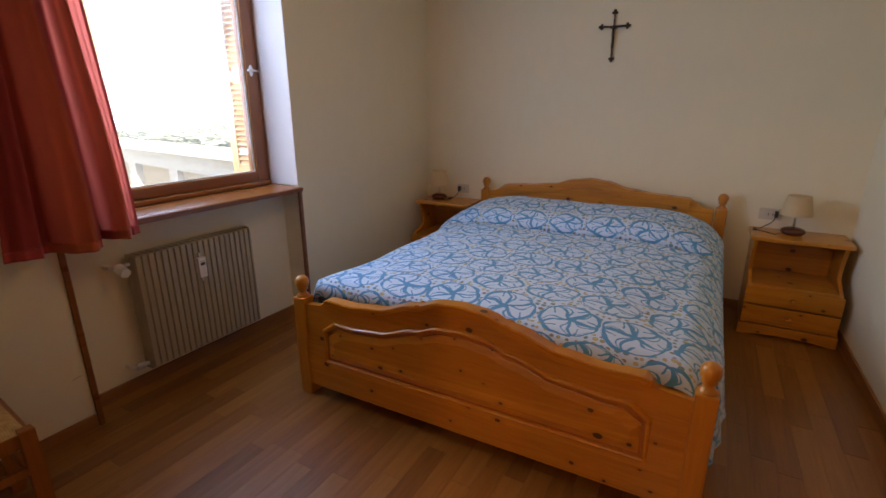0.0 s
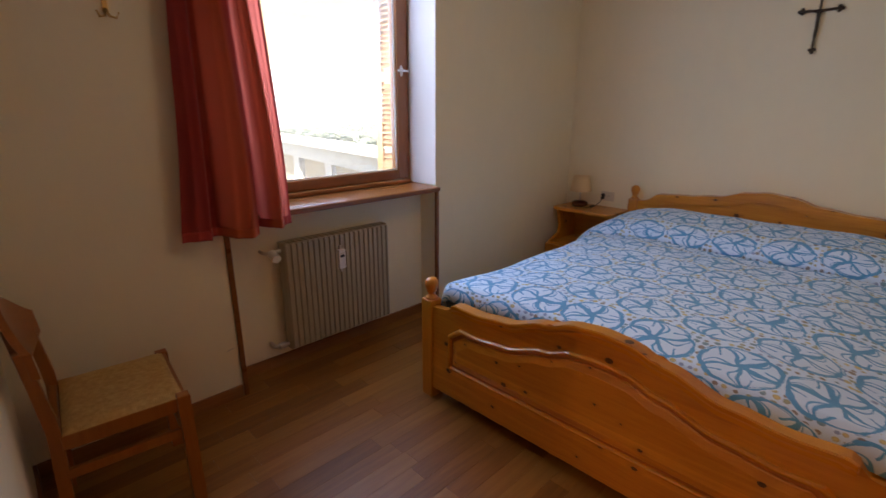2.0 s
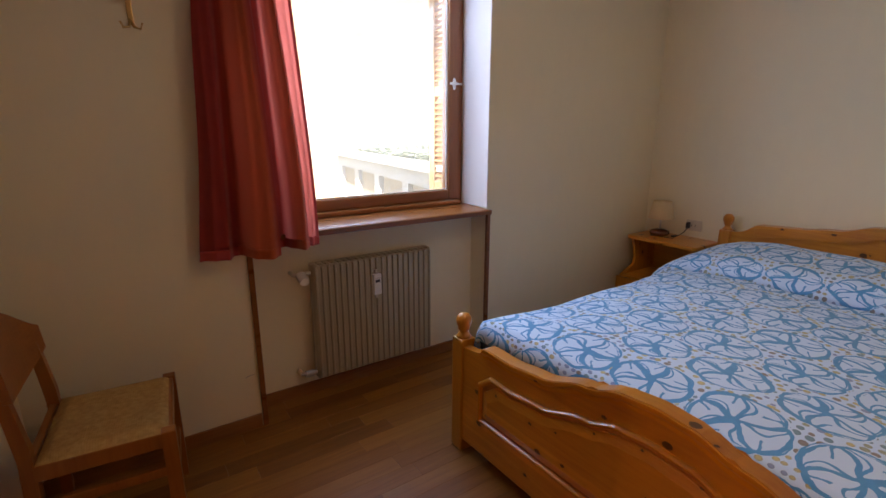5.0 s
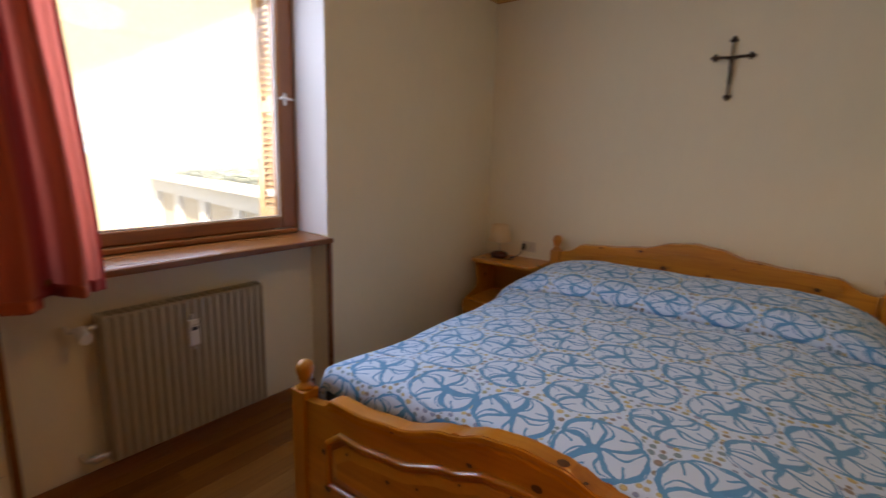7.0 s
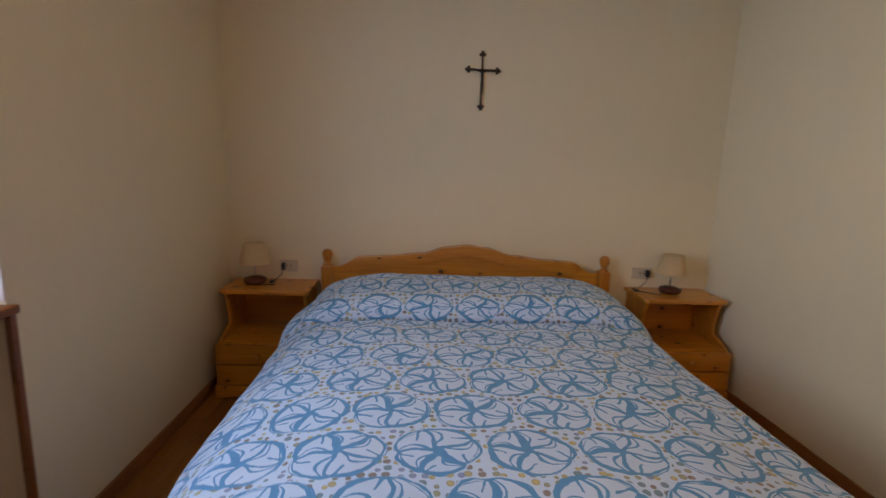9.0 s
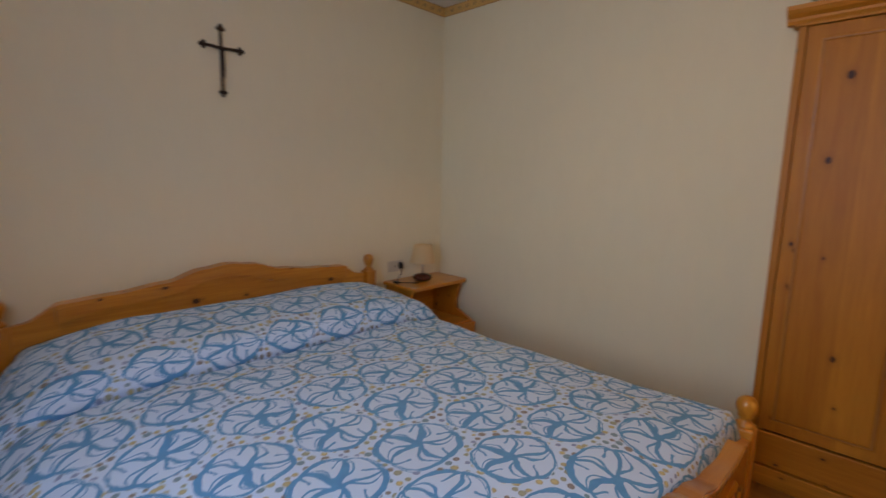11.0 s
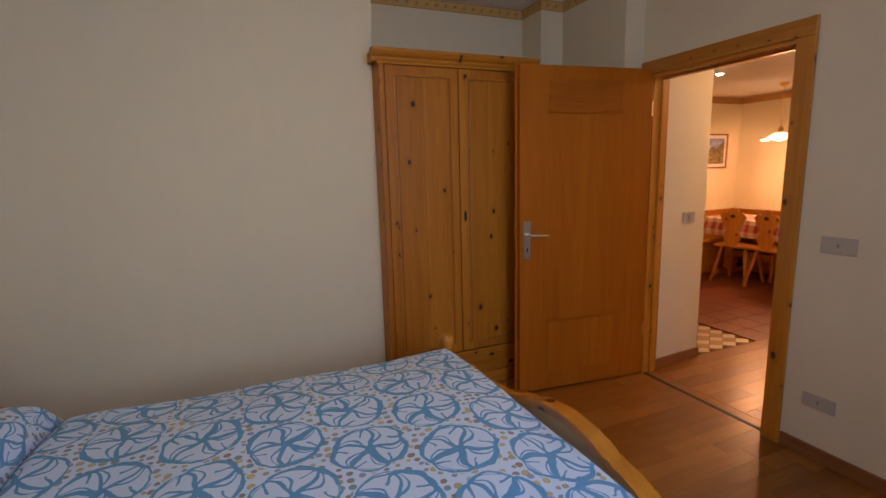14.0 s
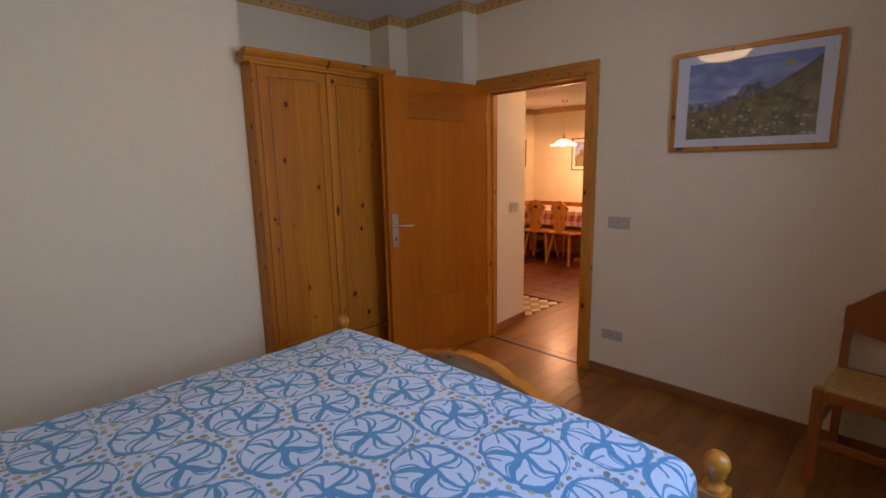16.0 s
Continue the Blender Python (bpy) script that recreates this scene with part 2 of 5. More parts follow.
def bedspread_material():
    """White cotton printed with blue brush-drawn five-petalled rounds and small ochre, brown and slate dots."""
    g = Graph("printed_cotton")
    uv = g.coords("UV")
    warp = g.noise(uv, 11, 2, colour=True)
    wx, wy, _ = g.split(warp)
    x, y, _ = g.split(uv)
    x = g.math("MULTIPLY_ADD", g.math("SUBTRACT", wx, 0.5), 0.030, x)
    y = g.math("MULTIPLY_ADD", g.math("SUBTRACT", wy, 0.5), 0.030, y)
    pitch, row_pitch = 0.256, 0.224
    rows = g.math("DIVIDE", g.math("SUBTRACT", y, 3.06 - 12.5 * row_pitch), row_pitch)
    row = g.math("FLOOR", rows)
    odd = g.math("MULTIPLY", g.math("FLOORED_MODULO", row, 2.0), 0.5)
    cols = g.math("ADD", g.math("DIVIDE", g.math("SUBTRACT", x, 5.005 - 20.5 * pitch), pitch), odd)
    col_i = g.math("FLOOR", cols)
    lx = g.math("MULTIPLY", g.math("SUBTRACT", g.math("FRACT", cols), 0.5), pitch * 0.92)
    ly = g.math("MULTIPLY", g.math("SUBTRACT", g.math("FRACT", rows), 0.5), row_pitch)
    cell = g.n.new("ShaderNodeTexWhiteNoise")
    cell.noise_dimensions = "2D"
    g.l.new(g.join(row, col_i), cell.inputs["Vector"])
    ja, jb, jc = g.split(cell.outputs["Color"])
    lx = g.math("MULTIPLY_ADD", g.math("SUBTRACT", ja, 0.5), 0.012, lx)
    ly = g.math("MULTIPLY_ADD", g.math("SUBTRACT", jb, 0.5), 0.010, ly)
    r = g.math("SQRT", g.math("ADD", g.math("MULTIPLY", lx, lx), g.math("MULTIPLY", ly, ly)))
    r = g.math("MULTIPLY", r, g.math("MULTIPLY_ADD", jc, 0.09, 0.96))
    turn = g.math("MULTIPLY", cell.outputs["Value"], 6.283)
    theta = g.math("ADD", g.math("ARCTAN2", ly, lx), turn)
    brush = g.math("SUBTRACT", g.noise(uv, 30, 2), 0.5)
    rr = g.math("DIVIDE", r, 0.108, clamp=True)
    arch = g.math("SINE", g.math("MULTIPLY", rr, math.pi))
    # arms leave the centre in a bow and end at the notches between the petals
    bent = g.math("ADD", theta, g.math("MULTIPLY_ADD", arch, 0.26, g.math("MULTIPLY", g.math("SINE", theta), 0.16)))
    wave = g.math("SINE", g.math("MULTIPLY", bent, 2.5))
    lobe = g.math("ABSOLUTE", wave)
    radius = g.math("MULTIPLY_ADD", g.math("POWER", lobe, 0.6), 0.010, 0.0985)
    inside = g.math("LESS_THAN", r, radius)
    stroke = g.math("MULTIPLY_ADD", g.math("SINE", g.math("MULTIPLY_ADD", theta, 2.0, turn)), 0.0024, 0.0056)
    ring_w = g.math("MULTIPLY_ADD", brush, 0.010, stroke)
    ring = g.math("LESS_THAN", g.math("ABSOLUTE", g.math("SUBTRACT", r, radius)), ring_w)
    second = g.math("ADD", radius, g.math("MULTIPLY", g.math("SINE", g.math("MULTIPLY_ADD", theta, 2.5, 0.8)), 0.009))
    ring = g.math("MAXIMUM", ring, g.math("LESS_THAN", g.math("ABSOLUTE", g.math("SUBTRACT", r, second)), g.math("MULTIPLY", ring_w, 0.40)))
    full = g.math("POWER", g.math("MULTIPLY_ADD", g.math("SINE", g.math("MULTIPLY_ADD", theta, 1.0, 1.1)), 0.5, 0.5), 3.0)
    thick = g.math("MULTIPLY", g.math("MULTIPLY", arch, full), 0.0085)
    w1 = g.math("ADD", g.math("MULTIPLY_ADD", brush, 0.007, 0.0050), thick)
    p1 = g.math("MULTIPLY", g.math("LESS_THAN", g.math("MULTIPLY", g.math("DIVIDE", lobe, 2.5), r), w1), inside)
    # a thin line beside each arm, and the fold across each petal
    side = g.math("ABSOLUTE", g.math("SINE", g.math("MULTIPLY", g.math("ADD", bent, g.math("MULTIPLY", arch, 0.36)), 2.5)))
    p2 = g.math("MULTIPLY", g.math("LESS_THAN", g.math("MULTIPLY", g.math("DIVIDE", side, 2.5), r), g.math("MULTIPLY_ADD", brush, 0.007, 0.0036)), inside)
    fold = g.math("ABSOLUTE", g.math("SUBTRACT", r, g.math("MULTIPLY_ADD", g.math("COSINE", g.math("MULTIPLY", bent, 5.0)), 0.017, 0.084)))
    half = g.math("GREATER_THAN", g.math("SINE", g.math("MULTIPLY", bent, 5.0)), 0.15)
    p3 = g.math("MULTIPLY", g.math("MULTIPLY", g.math("LESS_THAN", fold, g.math("MULTIPLY_ADD", brush, 0.009, 0.0036)), half), inside)
    blue = g.math("MAXIMUM", g.math("MAXIMUM", ring, p1), g.math("MAXIMUM", p2, p3))
    dots = g.voronoi(uv, 34.0, 0.55, "2D")
    dr, dg, _ = g.split(dots.outputs["Color"])
    size = g.math("MULTIPLY_ADD", dg, 0.17, 0.21)
    dot = g.math("MULTIPLY", g.math("LESS_THAN", dots.outputs["Distance"], size), g.math("GREATER_THAN", r, g.math("ADD", radius, 0.008)))
    tint = g.ramp(dr, (0.0, (0.46, 0.38, 0.14)), (0.20, (0.22, 0.16, 0.12)), (0.42, (0.12, 0.23, 0.30)), (0.60, (0.30, 0.31, 0.18)), (0.76, (0.20, 0.26, 0.48)), (0.90, (0.54, 0.44, 0.15)))
    tint.node.color_ramp.interpolation = "CONSTANT"
    core = g.math("LESS_THAN", dots.outputs["Distance"], g.math("MULTIPLY", size, 0.70))
    tint = g.mix(g.math("MULTIPLY_ADD", core, -0.35, 0.35), tint, (0.10, 0.12, 0.12))
    weave = g.noise(uv, 420, 2)
    cloth = g.mix(weave, (0.515, 0.660, 0.845), (0.595, 0.740, 0.91))
    print_blue = g.mix(g.math("ADD", brush, 0.5), (0.022, 0.195, 0.450), (0.055, 0.320, 0.620))
    out = g.mix(g.math("MULTIPLY", dot, 0.88), g.mix(g.math("MULTIPLY", blue, 0.92), cloth, print_blue), tint)
    crease = g.noise(uv, 5.5, 3, 0.5, 0.6)
    g.bump(g.math("MULTIPLY_ADD", crease, 6.0, weave), 0.16, 0.0012)
    return g.done(out, 0.85, 0.0, Sheen_Weight=0.15)


def curtain_material(name, through_share):
    g = Graph(name)
    u, v, _ = g.split(g.coords("UV"))
    weave = g.noise(g.coords("UV", scale=(300, 900, 1)), 1, 2)
    slub = g.noise(g.coords("UV", scale=(16, 1.2, 1)), 1, 3)
    way = g.math("MULTIPLY_ADD", g.math("SUBTRACT", slub, 0.5), 0.08, u)
    # orange and dark red strips put lit and shaded folds into the colour
    band = g.ramp(way, (0.0, (0.46, 0.046, 0.040)), (0.19, (0.42, 0.036, 0.032)), (0.27, (0.56, 0.118, 0.030)), (0.42, (0.54, 0.105, 0.028)),
                  (0.50, (0.38, 0.032, 0.030)), (0.63, (0.36, 0.030, 0.028)), (0.69, (0.58, 0.140, 0.050)), (0.75, (0.60, 0.135, 0.055)), (0.80, (0.60, 0.09, 0.080)), (1.0, (0.52, 0.06, 0.065)))
    col = g.mix(g.math("MULTIPLY", weave, 0.3), band, (0.25, 0.015, 0.012))
    g.done(col, 0.8, 0.0, Sheen_Weight=0.2)
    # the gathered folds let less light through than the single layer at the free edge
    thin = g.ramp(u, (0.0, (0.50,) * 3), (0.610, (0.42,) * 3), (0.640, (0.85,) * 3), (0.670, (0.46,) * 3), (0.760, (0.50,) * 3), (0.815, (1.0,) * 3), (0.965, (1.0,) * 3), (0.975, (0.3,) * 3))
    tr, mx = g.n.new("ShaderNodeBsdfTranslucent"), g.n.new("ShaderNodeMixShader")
    # the paler pink tint adds to the backlit glow at the free edge
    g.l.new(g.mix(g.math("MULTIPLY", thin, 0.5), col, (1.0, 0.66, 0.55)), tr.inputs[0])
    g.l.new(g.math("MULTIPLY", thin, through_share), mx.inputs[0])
    g.l.new(g.bsdf.outputs[0], mx.inputs[1])
    g.l.new(tr.outputs[0], mx.inputs[2])
    g.l.new(mx.outputs[0], g.n["Material Output"].inputs[0])
    g.bump(weave, 0.2, 0.001)
    return g.m


def rush_material():
    g = Graph("woven_rush")
    v = g.coords()
    x, y, _ = g.split(v)
    four = g.math("GREATER_THAN", g.math("ABSOLUTE", x), g.math("ABSOLUTE", y))
    across = g.n.new("ShaderNodeMix")
    g.l.new(four, across.inputs[0]), g.l.new(x, across.inputs[2]), g.l.new(y, across.inputs[3])
    strand = g.math("SINE", g.math("MULTIPLY", across.outputs[0], 900.0))
    n = g.noise(v, 60, 3)
    f = g.math("MULTIPLY_ADD", strand, 0.035, n)
    col = g.ramp(f, (0.2, (0.40, 0.23, 0.065)), (0.5, (0.52, 0.315, 0.10)), (0.8, (0.62, 0.41, 0.15)))
    g.bump(strand, 0.22, 0.0015)
    return g.done(col, 0.75)


def border_material():
    """Printed wallpaper border: straw yellow with small repeated motifs between two thin lines."""
    g = Graph("wallpaper_border")
    u, v, _ = g.split(g.coords("UV"))
    cu = g.math("SUBTRACT", g.math("FRACT", g.math("DIVIDE", u, 0.072)), 0.5)
    cv = g.math("SUBTRACT", v, 0.5)
    d = g.math("ADD", g.math("ABSOLUTE", g.math("MULTIPLY", cu, 1.1)), g.math("ABSOLUTE", cv))
    motif = g.math("LESS_THAN", g.math("ABSOLUTE", g.math("SUBTRACT", d, 0.17)), 0.045)
    eye = g.math("LESS_THAN", d, 0.06)
    wave = g.math("LESS_THAN", g.math("ABSOLUTE", g.math("SUBTRACT", cv, g.math("MULTIPLY", g.math("SINE", g.math("MULTIPLY", u, 87.0)), 0.22))), 0.03)
    edge = g.math("GREATER_THAN", g.math("ABSOLUTE", cv), 0.41)
    n = g.noise(g.coords("UV", scale=(30, 2, 1)), 1, 3)
    col = g.mix(n, (0.60, 0.35, 0.10), (0.72, 0.46, 0.16))
    col = g.mix(g.math("MULTIPLY", wave, 0.6), col, (0.36, 0.22, 0.07))
    col = g.mix(motif, col, (0.30, 0.20, 0.09))
    col = g.mix(eye, col, (0.07, 0.05, 0.10))
    col = g.mix(g.math("MULTIPLY", edge, 0.75), col, (0.40, 0.21, 0.06))
    return g.done(col, 0.7)


def photo_material(name):
    """A printed mountain view: sky with clouds, far snow, a blocky crag and a rising meadow with flowers."""
    g = Graph(name)
    uv = g.coords("UV")
    u, v, _ = g.split(uv)

    def step(a, b, x):
        return g.math("SMOOTH_MAX", g.math("DIVIDE", g.math("SUBTRACT", x, a), b - a, clamp=True), 0.0, 0.02)

    cloud = g.noise(g.coords("UV", scale=(2.0, 3.4, 1)), 1.7, 5, 0.6, 0.5)
    sky_c = g.ramp(g.math("MULTIPLY_ADD", v, -0.25, g.math("ADD", cloud, 0.12)), (0.36, (0.20, 0.25, 0.50)), (0.50, (0.34, 0.39, 0.60)), (0.62, (0.58, 0.60, 0.70)), (0.74, (0.72, 0.72, 0.76)))
    jag = g.noise(g.coords("UV", scale=(11, 0.4, 1)), 1, 5, 0.7)
    rock_n = g.noise(g.coords("UV", scale=(22, 9, 1)), 1, 5, 0.7)
    snow = g.ramp(rock_n, (0.42, (0.08, 0.085, 0.14)), (0.58, (0.36, 0.36, 0.44)))
    pic = g.mix(g.math("LESS_THAN", v, g.math("MULTIPLY_ADD", jag, 0.10, 0.44)), sky_c, snow)
    crag = g.math("SUBTRACT", g.math("MULTIPLY_ADD", step(0.40, 0.44, u), 0.55, g.math("MULTIPLY", step(0.28, 0.33, u), 0.45)), step(0.60, 0.64, u))
    ridge = g.math("ADD", g.math("MULTIPLY", crag, 0.17), g.math("MULTIPLY_ADD", jag, 0.14, g.math("MULTIPLY_ADD", u, 0.26, 0.30)))
    rock = g.ramp(rock_n, (0.38, (0.07, 0.06, 0.08)), (0.52, (0.19, 0.165, 0.18)), (0.66, (0.36, 0.31, 0.31)))
    pic = g.mix(g.math("LESS_THAN", v, ridge), pic, rock)
    slope = g.math("ADD", g.math("MULTIPLY", g.math("POWER", u, 2.3), 0.50), g.math("MULTIPLY_ADD", u, 0.08, g.math("MULTIPLY_ADD", jag, 0.05, 0.335)))
    blades = g.noise(g.coords("UV", scale=(75, 18, 1)), 1, 4, 0.7)
    tufts = g.noise(g.coords("UV", scale=(9, 7, 1)), 1, 3)
    field = g.ramp(g.math("MULTIPLY_ADD", tufts, 0.5, g.math("MULTIPLY", blades, 0.6)), (0.40, (0.05, 0.042, 0.013)), (0.52, (0.17, 0.125, 0.036)), (0.66, (0.36, 0.27, 0.11)))
    field = g.mix(step(0.55, 1.0, v), field, (0.085, 0.060, 0.034))
    pic = g.mix(g.math("LESS_THAN", v, slope), pic, field)
    fl = g.voronoi(g.coords("UV", scale=(20, 30, 1)), 1.0, 1.0, "2D")
    fr, fg, _ = g.split(fl.outputs["Color"])
    size = g.math("MULTIPLY", g.math("SUBTRACT", 0.66, v), g.math("MULTIPLY", fg, 0.85))
    keep = g.math("MULTIPLY", g.math("LESS_THAN", g.math("MULTIPLY_ADD", blades, 0.5, g.math("SUBTRACT", fl.outputs["Distance"], 0.25)), size), g.math("MULTIPLY", g.math("LESS_THAN", fr, g.math("MULTIPLY_ADD", u, 0.25, 0.28)), g.math("LESS_THAN", v, g.math("SUBTRACT", slope, 0.05))))
    pic = g.mix(g.math("MULTIPLY", keep, 0.8), pic, g.mix(fg, (0.72, 0.52, 0.46), (0.64, 0.60, 0.50)))
    for cx, cy, rad in ((0.675, 0.80, 0.015), (0.785, 0.875, 0.024)):
        stem = g.math("MULTIPLY", g.math("LESS_THAN", g.math("ABSOLUTE", g.math("SUBTRACT", u, g.math("MULTIPLY_ADD", g.math("SUBTRACT", cy, v), -0.25, cx))), 0.004), g.math("MULTIPLY", g.math("LESS_THAN", v, cy), g.math("GREATER_THAN", v, cy - 0.2)))
        pic = g.mix(g.math("MULTIPLY", stem, 0.6), pic, (0.30, 0.30, 0.16))
        dd = g.math("ADD", g.math("POWER", g.math("SUBTRACT", u, cx), 2.0), g.math("POWER", g.math("MULTIPLY", g.math("SUBTRACT", v, cy), 0.66), 2.0))
        pic = g.mix(g.math("LESS_THAN", dd, g.math("MULTIPLY", rad * rad, g.math("MULTIPLY_ADD", blades, 1.6, 0.2))), pic, (0.50, 0.33, 0.06))
    return g.done(pic, 0.5)


def checked_material():
    g = Graph("red_checked_cloth")
    x, y, z = g.split(g.coords("UV"))
    a = g.math("LESS_THAN", g.math("FRACT", g.math("DIVIDE", x, 0.11)), 0.5)
    b = g.math("LESS_THAN", g.math("FRACT", g.math("DIVIDE", y, 0.11)), 0.5)
    s = g.math("MULTIPLY", g.math("ADD", a, b), 0.5)
    n = g.noise(g.coords("UV"), 200, 2)
    col = g.mix(s, (0.78, 0.72, 0.66), (0.42, 0.06, 0.04))
    return g.done(g.mix(g.math("MULTIPLY", n, 0.15), col, (0.5, 0.4, 0.35)), 0.85)


def glass_material(name, veil=0.0):
    g = Graph(name)
    tr, gl, mx = g.n.new("ShaderNodeBsdfTransparent"), g.n.new("ShaderNodeBsdfGlossy"), g.n.new("ShaderNodeMixShader")
    gl.inputs["Roughness"].default_value = 0.02
    fr = g.n.new("ShaderNodeFresnel")
    fr.inputs[0].default_value = 1.5
    g.l.new(fr.outputs[0], mx.inputs[0])
    g.l.new(tr.outputs[0], mx.inputs[1]), g.l.new(gl.outputs[0], mx.inputs[2])
    # a white translucent share imitates the glare haze over the bright outside
    if veil:
        haze, m2 = g.n.new("ShaderNodeBsdfTranslucent"), g.n.new("ShaderNodeMixShader")
        haze.inputs[0].default_value = (0.9, 0.9, 0.9, 1)
        g.l.new(g.math("MULTIPLY_ADD", g.noise(g.coords(), 4, 4), veil * 0.5, veil * 0.75), m2.inputs[0])
        g.l.new(tr.outputs[0], m2.inputs[1]), g.l.new(haze.outputs[0], m2.inputs[2])
        g.l.new(m2.outputs[0], mx.inputs[1])
    g.l.new(mx.outputs[0], g.n["Material Output"].inputs[0])
    return g.m


def lace_material():
    """Thin white net: mostly holes, denser in its embroidered hem."""
    g = Graph("white_lace_net")
    u, v, _ = g.split(g.coords("UV"))
    fl = g.voronoi(g.coords("UV", scale=(16, 16, 1)), 1.0, 0.5, "2D")
    hem = g.math("SUBTRACT", 1.0, g.math("MULTIPLY", v, 5.5), clamp=True)
    motif = g.math("LESS_THAN", g.math("ABSOLUTE", g.math("SUBTRACT", fl.outputs["Distance"], 0.25)), 0.09)
    cover = g.math("ADD", 0.28, g.math("MULTIPLY", g.math("MULTIPLY", motif, hem), 0.55))
    g.done((0.86, 0.86, 0.84), 0.8)
    tr, mx = g.n.new("ShaderNodeBsdfTransparent"), g.n.new("ShaderNodeMixShader")
    tl, m2 = g.n.new("ShaderNodeBsdfTranslucent"), g.n.new("ShaderNodeMixShader")
    g.l.new(g.bsdf.outputs[0], m2.inputs[1]), g.l.new(tl.outputs[0], m2.inputs[2])
    g.l.new(cover, mx.inputs[0]), g.l.new(tr.outputs[0], mx.inputs[1]), g.l.new(m2.outputs[0], mx.inputs[2])
    g.l.new(mx.outputs[0], g.n["Material Output"].inputs[0])
    return g.m


def shade_material():
    g = Graph("cream_lampshade_cloth")
    n = g.noise(g.coords(), 160, 2)
    col = g.mix(n, (0.74, 0.56, 0.31), (0.82, 0.65, 0.40))
    g.done(col, 0.85)
    tr, mx = g.n.new("ShaderNodeBsdfTranslucent"), g.n.new("ShaderNodeMixShader")
    g.l.new(col, tr.inputs[0])
    mx.inputs[0].default_value = 0.3
    g.l.new(g.bsdf.outputs[0], mx.inputs[1]), g.l.new(tr.outputs[0], mx.inputs[2])
    g.l.new(mx.outputs[0], g.n["Material Output"].inputs[0])
    g.bump(n, 0.1)
    return g.m


def leaf_material():
    g = Graph("hedge_leaf")
    info = g.n.new("ShaderNodeNewGeometry")
    tone = g.math("MULTIPLY_ADD", info.outputs["Random Per Island"], 0.3, 0.8)
    col = g.mix(1.0, (0.58, 0.61, 0.53), g.join(tone, tone, tone), "MULTIPLY")
    g.done(col, 0.7)
    tr, mx = g.n.new("ShaderNodeBsdfTranslucent"), g.n.new("ShaderNodeMixShader")
    g.l.new(col, tr.inputs[0])
    mx.inputs[0].default_value = 0.5
    g.l.new(g.bsdf.outputs[0], mx.inputs[1]), g.l.new(tr.outputs[0], mx.inputs[2])
    g.l.new(mx.outputs[0], g.n["Material Output"].inputs[0])
    return g.m


def glow_material(name, colour, strength):
    g = Graph(name)
    return g.done((0.8, 0.78, 0.72), 0.3, 0.0, Emission_Color=(*colour, 1), Emission_Strength=strength)


def tile_material(name, a, b, rough):
    g = Graph(name)
    info = g.n.new("ShaderNodeObjectInfo")
    n = g.noise(g.coords(), 18, 4)
    f = g.math("MULTIPLY_ADD", info.outputs["Random"], 0.4, g.math("MULTIPLY", n, 0.6))
    g.bump(n, 0.08)
    return g.done(g.mix(f, a, b), rough)


cotton = bedspread_material()
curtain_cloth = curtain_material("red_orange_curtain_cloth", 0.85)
curtain_hem = curtain_material("doubled_curtain_cloth", 0.12)
rush = rush_material()
border_paper = border_material()
meadow_photo = photo_material("meadow_photo")
checked = checked_material()
pane_glass = glass_material("window_glass")
# window pane with the glare haze mixed into its glass
veiled_glass = glass_material("veiled_window_glass", 0.022)
lace = lace_material()
shade_cloth = shade_material()
opal = glow_material("opal_glass_lit", (1.0, 0.62, 0.26), 2.3)
warm_opal = glow_material("frilled_glass_lit", (1.0, 0.66, 0.36), 0.8)
spot_glow = glow_material("spot_bulb_lit", (1.0, 0.85, 0.65), 6.0)
terracotta = tile_material("red_brown_tile", (0.13, 0.032, 0.014), (0.22, 0.060, 0.026), 0.38)
tile_pale = tile_material("pale_diamond_tile", (0.50, 0.40, 0.29), (0.62, 0.52, 0.40), 0.4)
tile_rust = tile_material("rust_diamond_tile", (0.24, 0.15, 0.085), (0.34, 0.22, 0.13), 0.4)
leaf = leaf_material()
mattress_cloth = plain("blue_mattress_ticking", (0.10, 0.15, 0.26), 0.85, 0, 0.2, 0.2, 80)


# ---- building helpers ----
def thing(name, at, label, category, group="", kind=""):
    """An empty at the base of a thing; its parts are built in world coordinates."""
    ob = new(name)
    ob.location = at
    ob.empty_display_size = 0.1
    return tagged(ob, label, category, group, kind)


def origin(ob):
    p = Vector((0, 0, 0))
    while ob:
        p, ob = p + ob.location, ob.parent
    return p


def part(name, bm, material, parent=None, label="", smooth=False):
    """Links a bmesh, given in world coordinates, as one mesh object under a thing or a part."""
    me = bpy.data.meshes.new(name)
    if parent:
        bmesh.ops.translate(bm, verts=bm.verts, vec=-origin(parent))
    bmesh.ops.recalc_face_normals(bm, faces=bm.faces)
    bm.to_mesh(me)
    bm.free()
    if smooth:
        for p in me.polygons:
            p.use_smooth = True
    me.materials.append(material)
    ob = new(name, me)
    if parent:
        ob.parent = parent
    if label:
        tagged(ob, label)
    return ob


def box(x0, y0, z0, x1, y1, z1, bevel=0.0, into=None):
    bm = into or bmesh.new()
    made = bmesh.ops.create_cube(bm, size=1)["verts"]
    for v in made:
        v.co = ((x0 + x1) / 2 + v.co.x * (x1 - x0), (y0 + y1) / 2 + v.co.y * (y1 - y0), (z0 + z1) / 2 + v.co.z * (z1 - z0))
    if bevel:
        edges = {e for v in made for e in v.link_edges}
        bmesh.ops.bevel(bm, geom=list(edges), offset=bevel, segments=2, affect="EDGES", profile=0.6)
    return bm


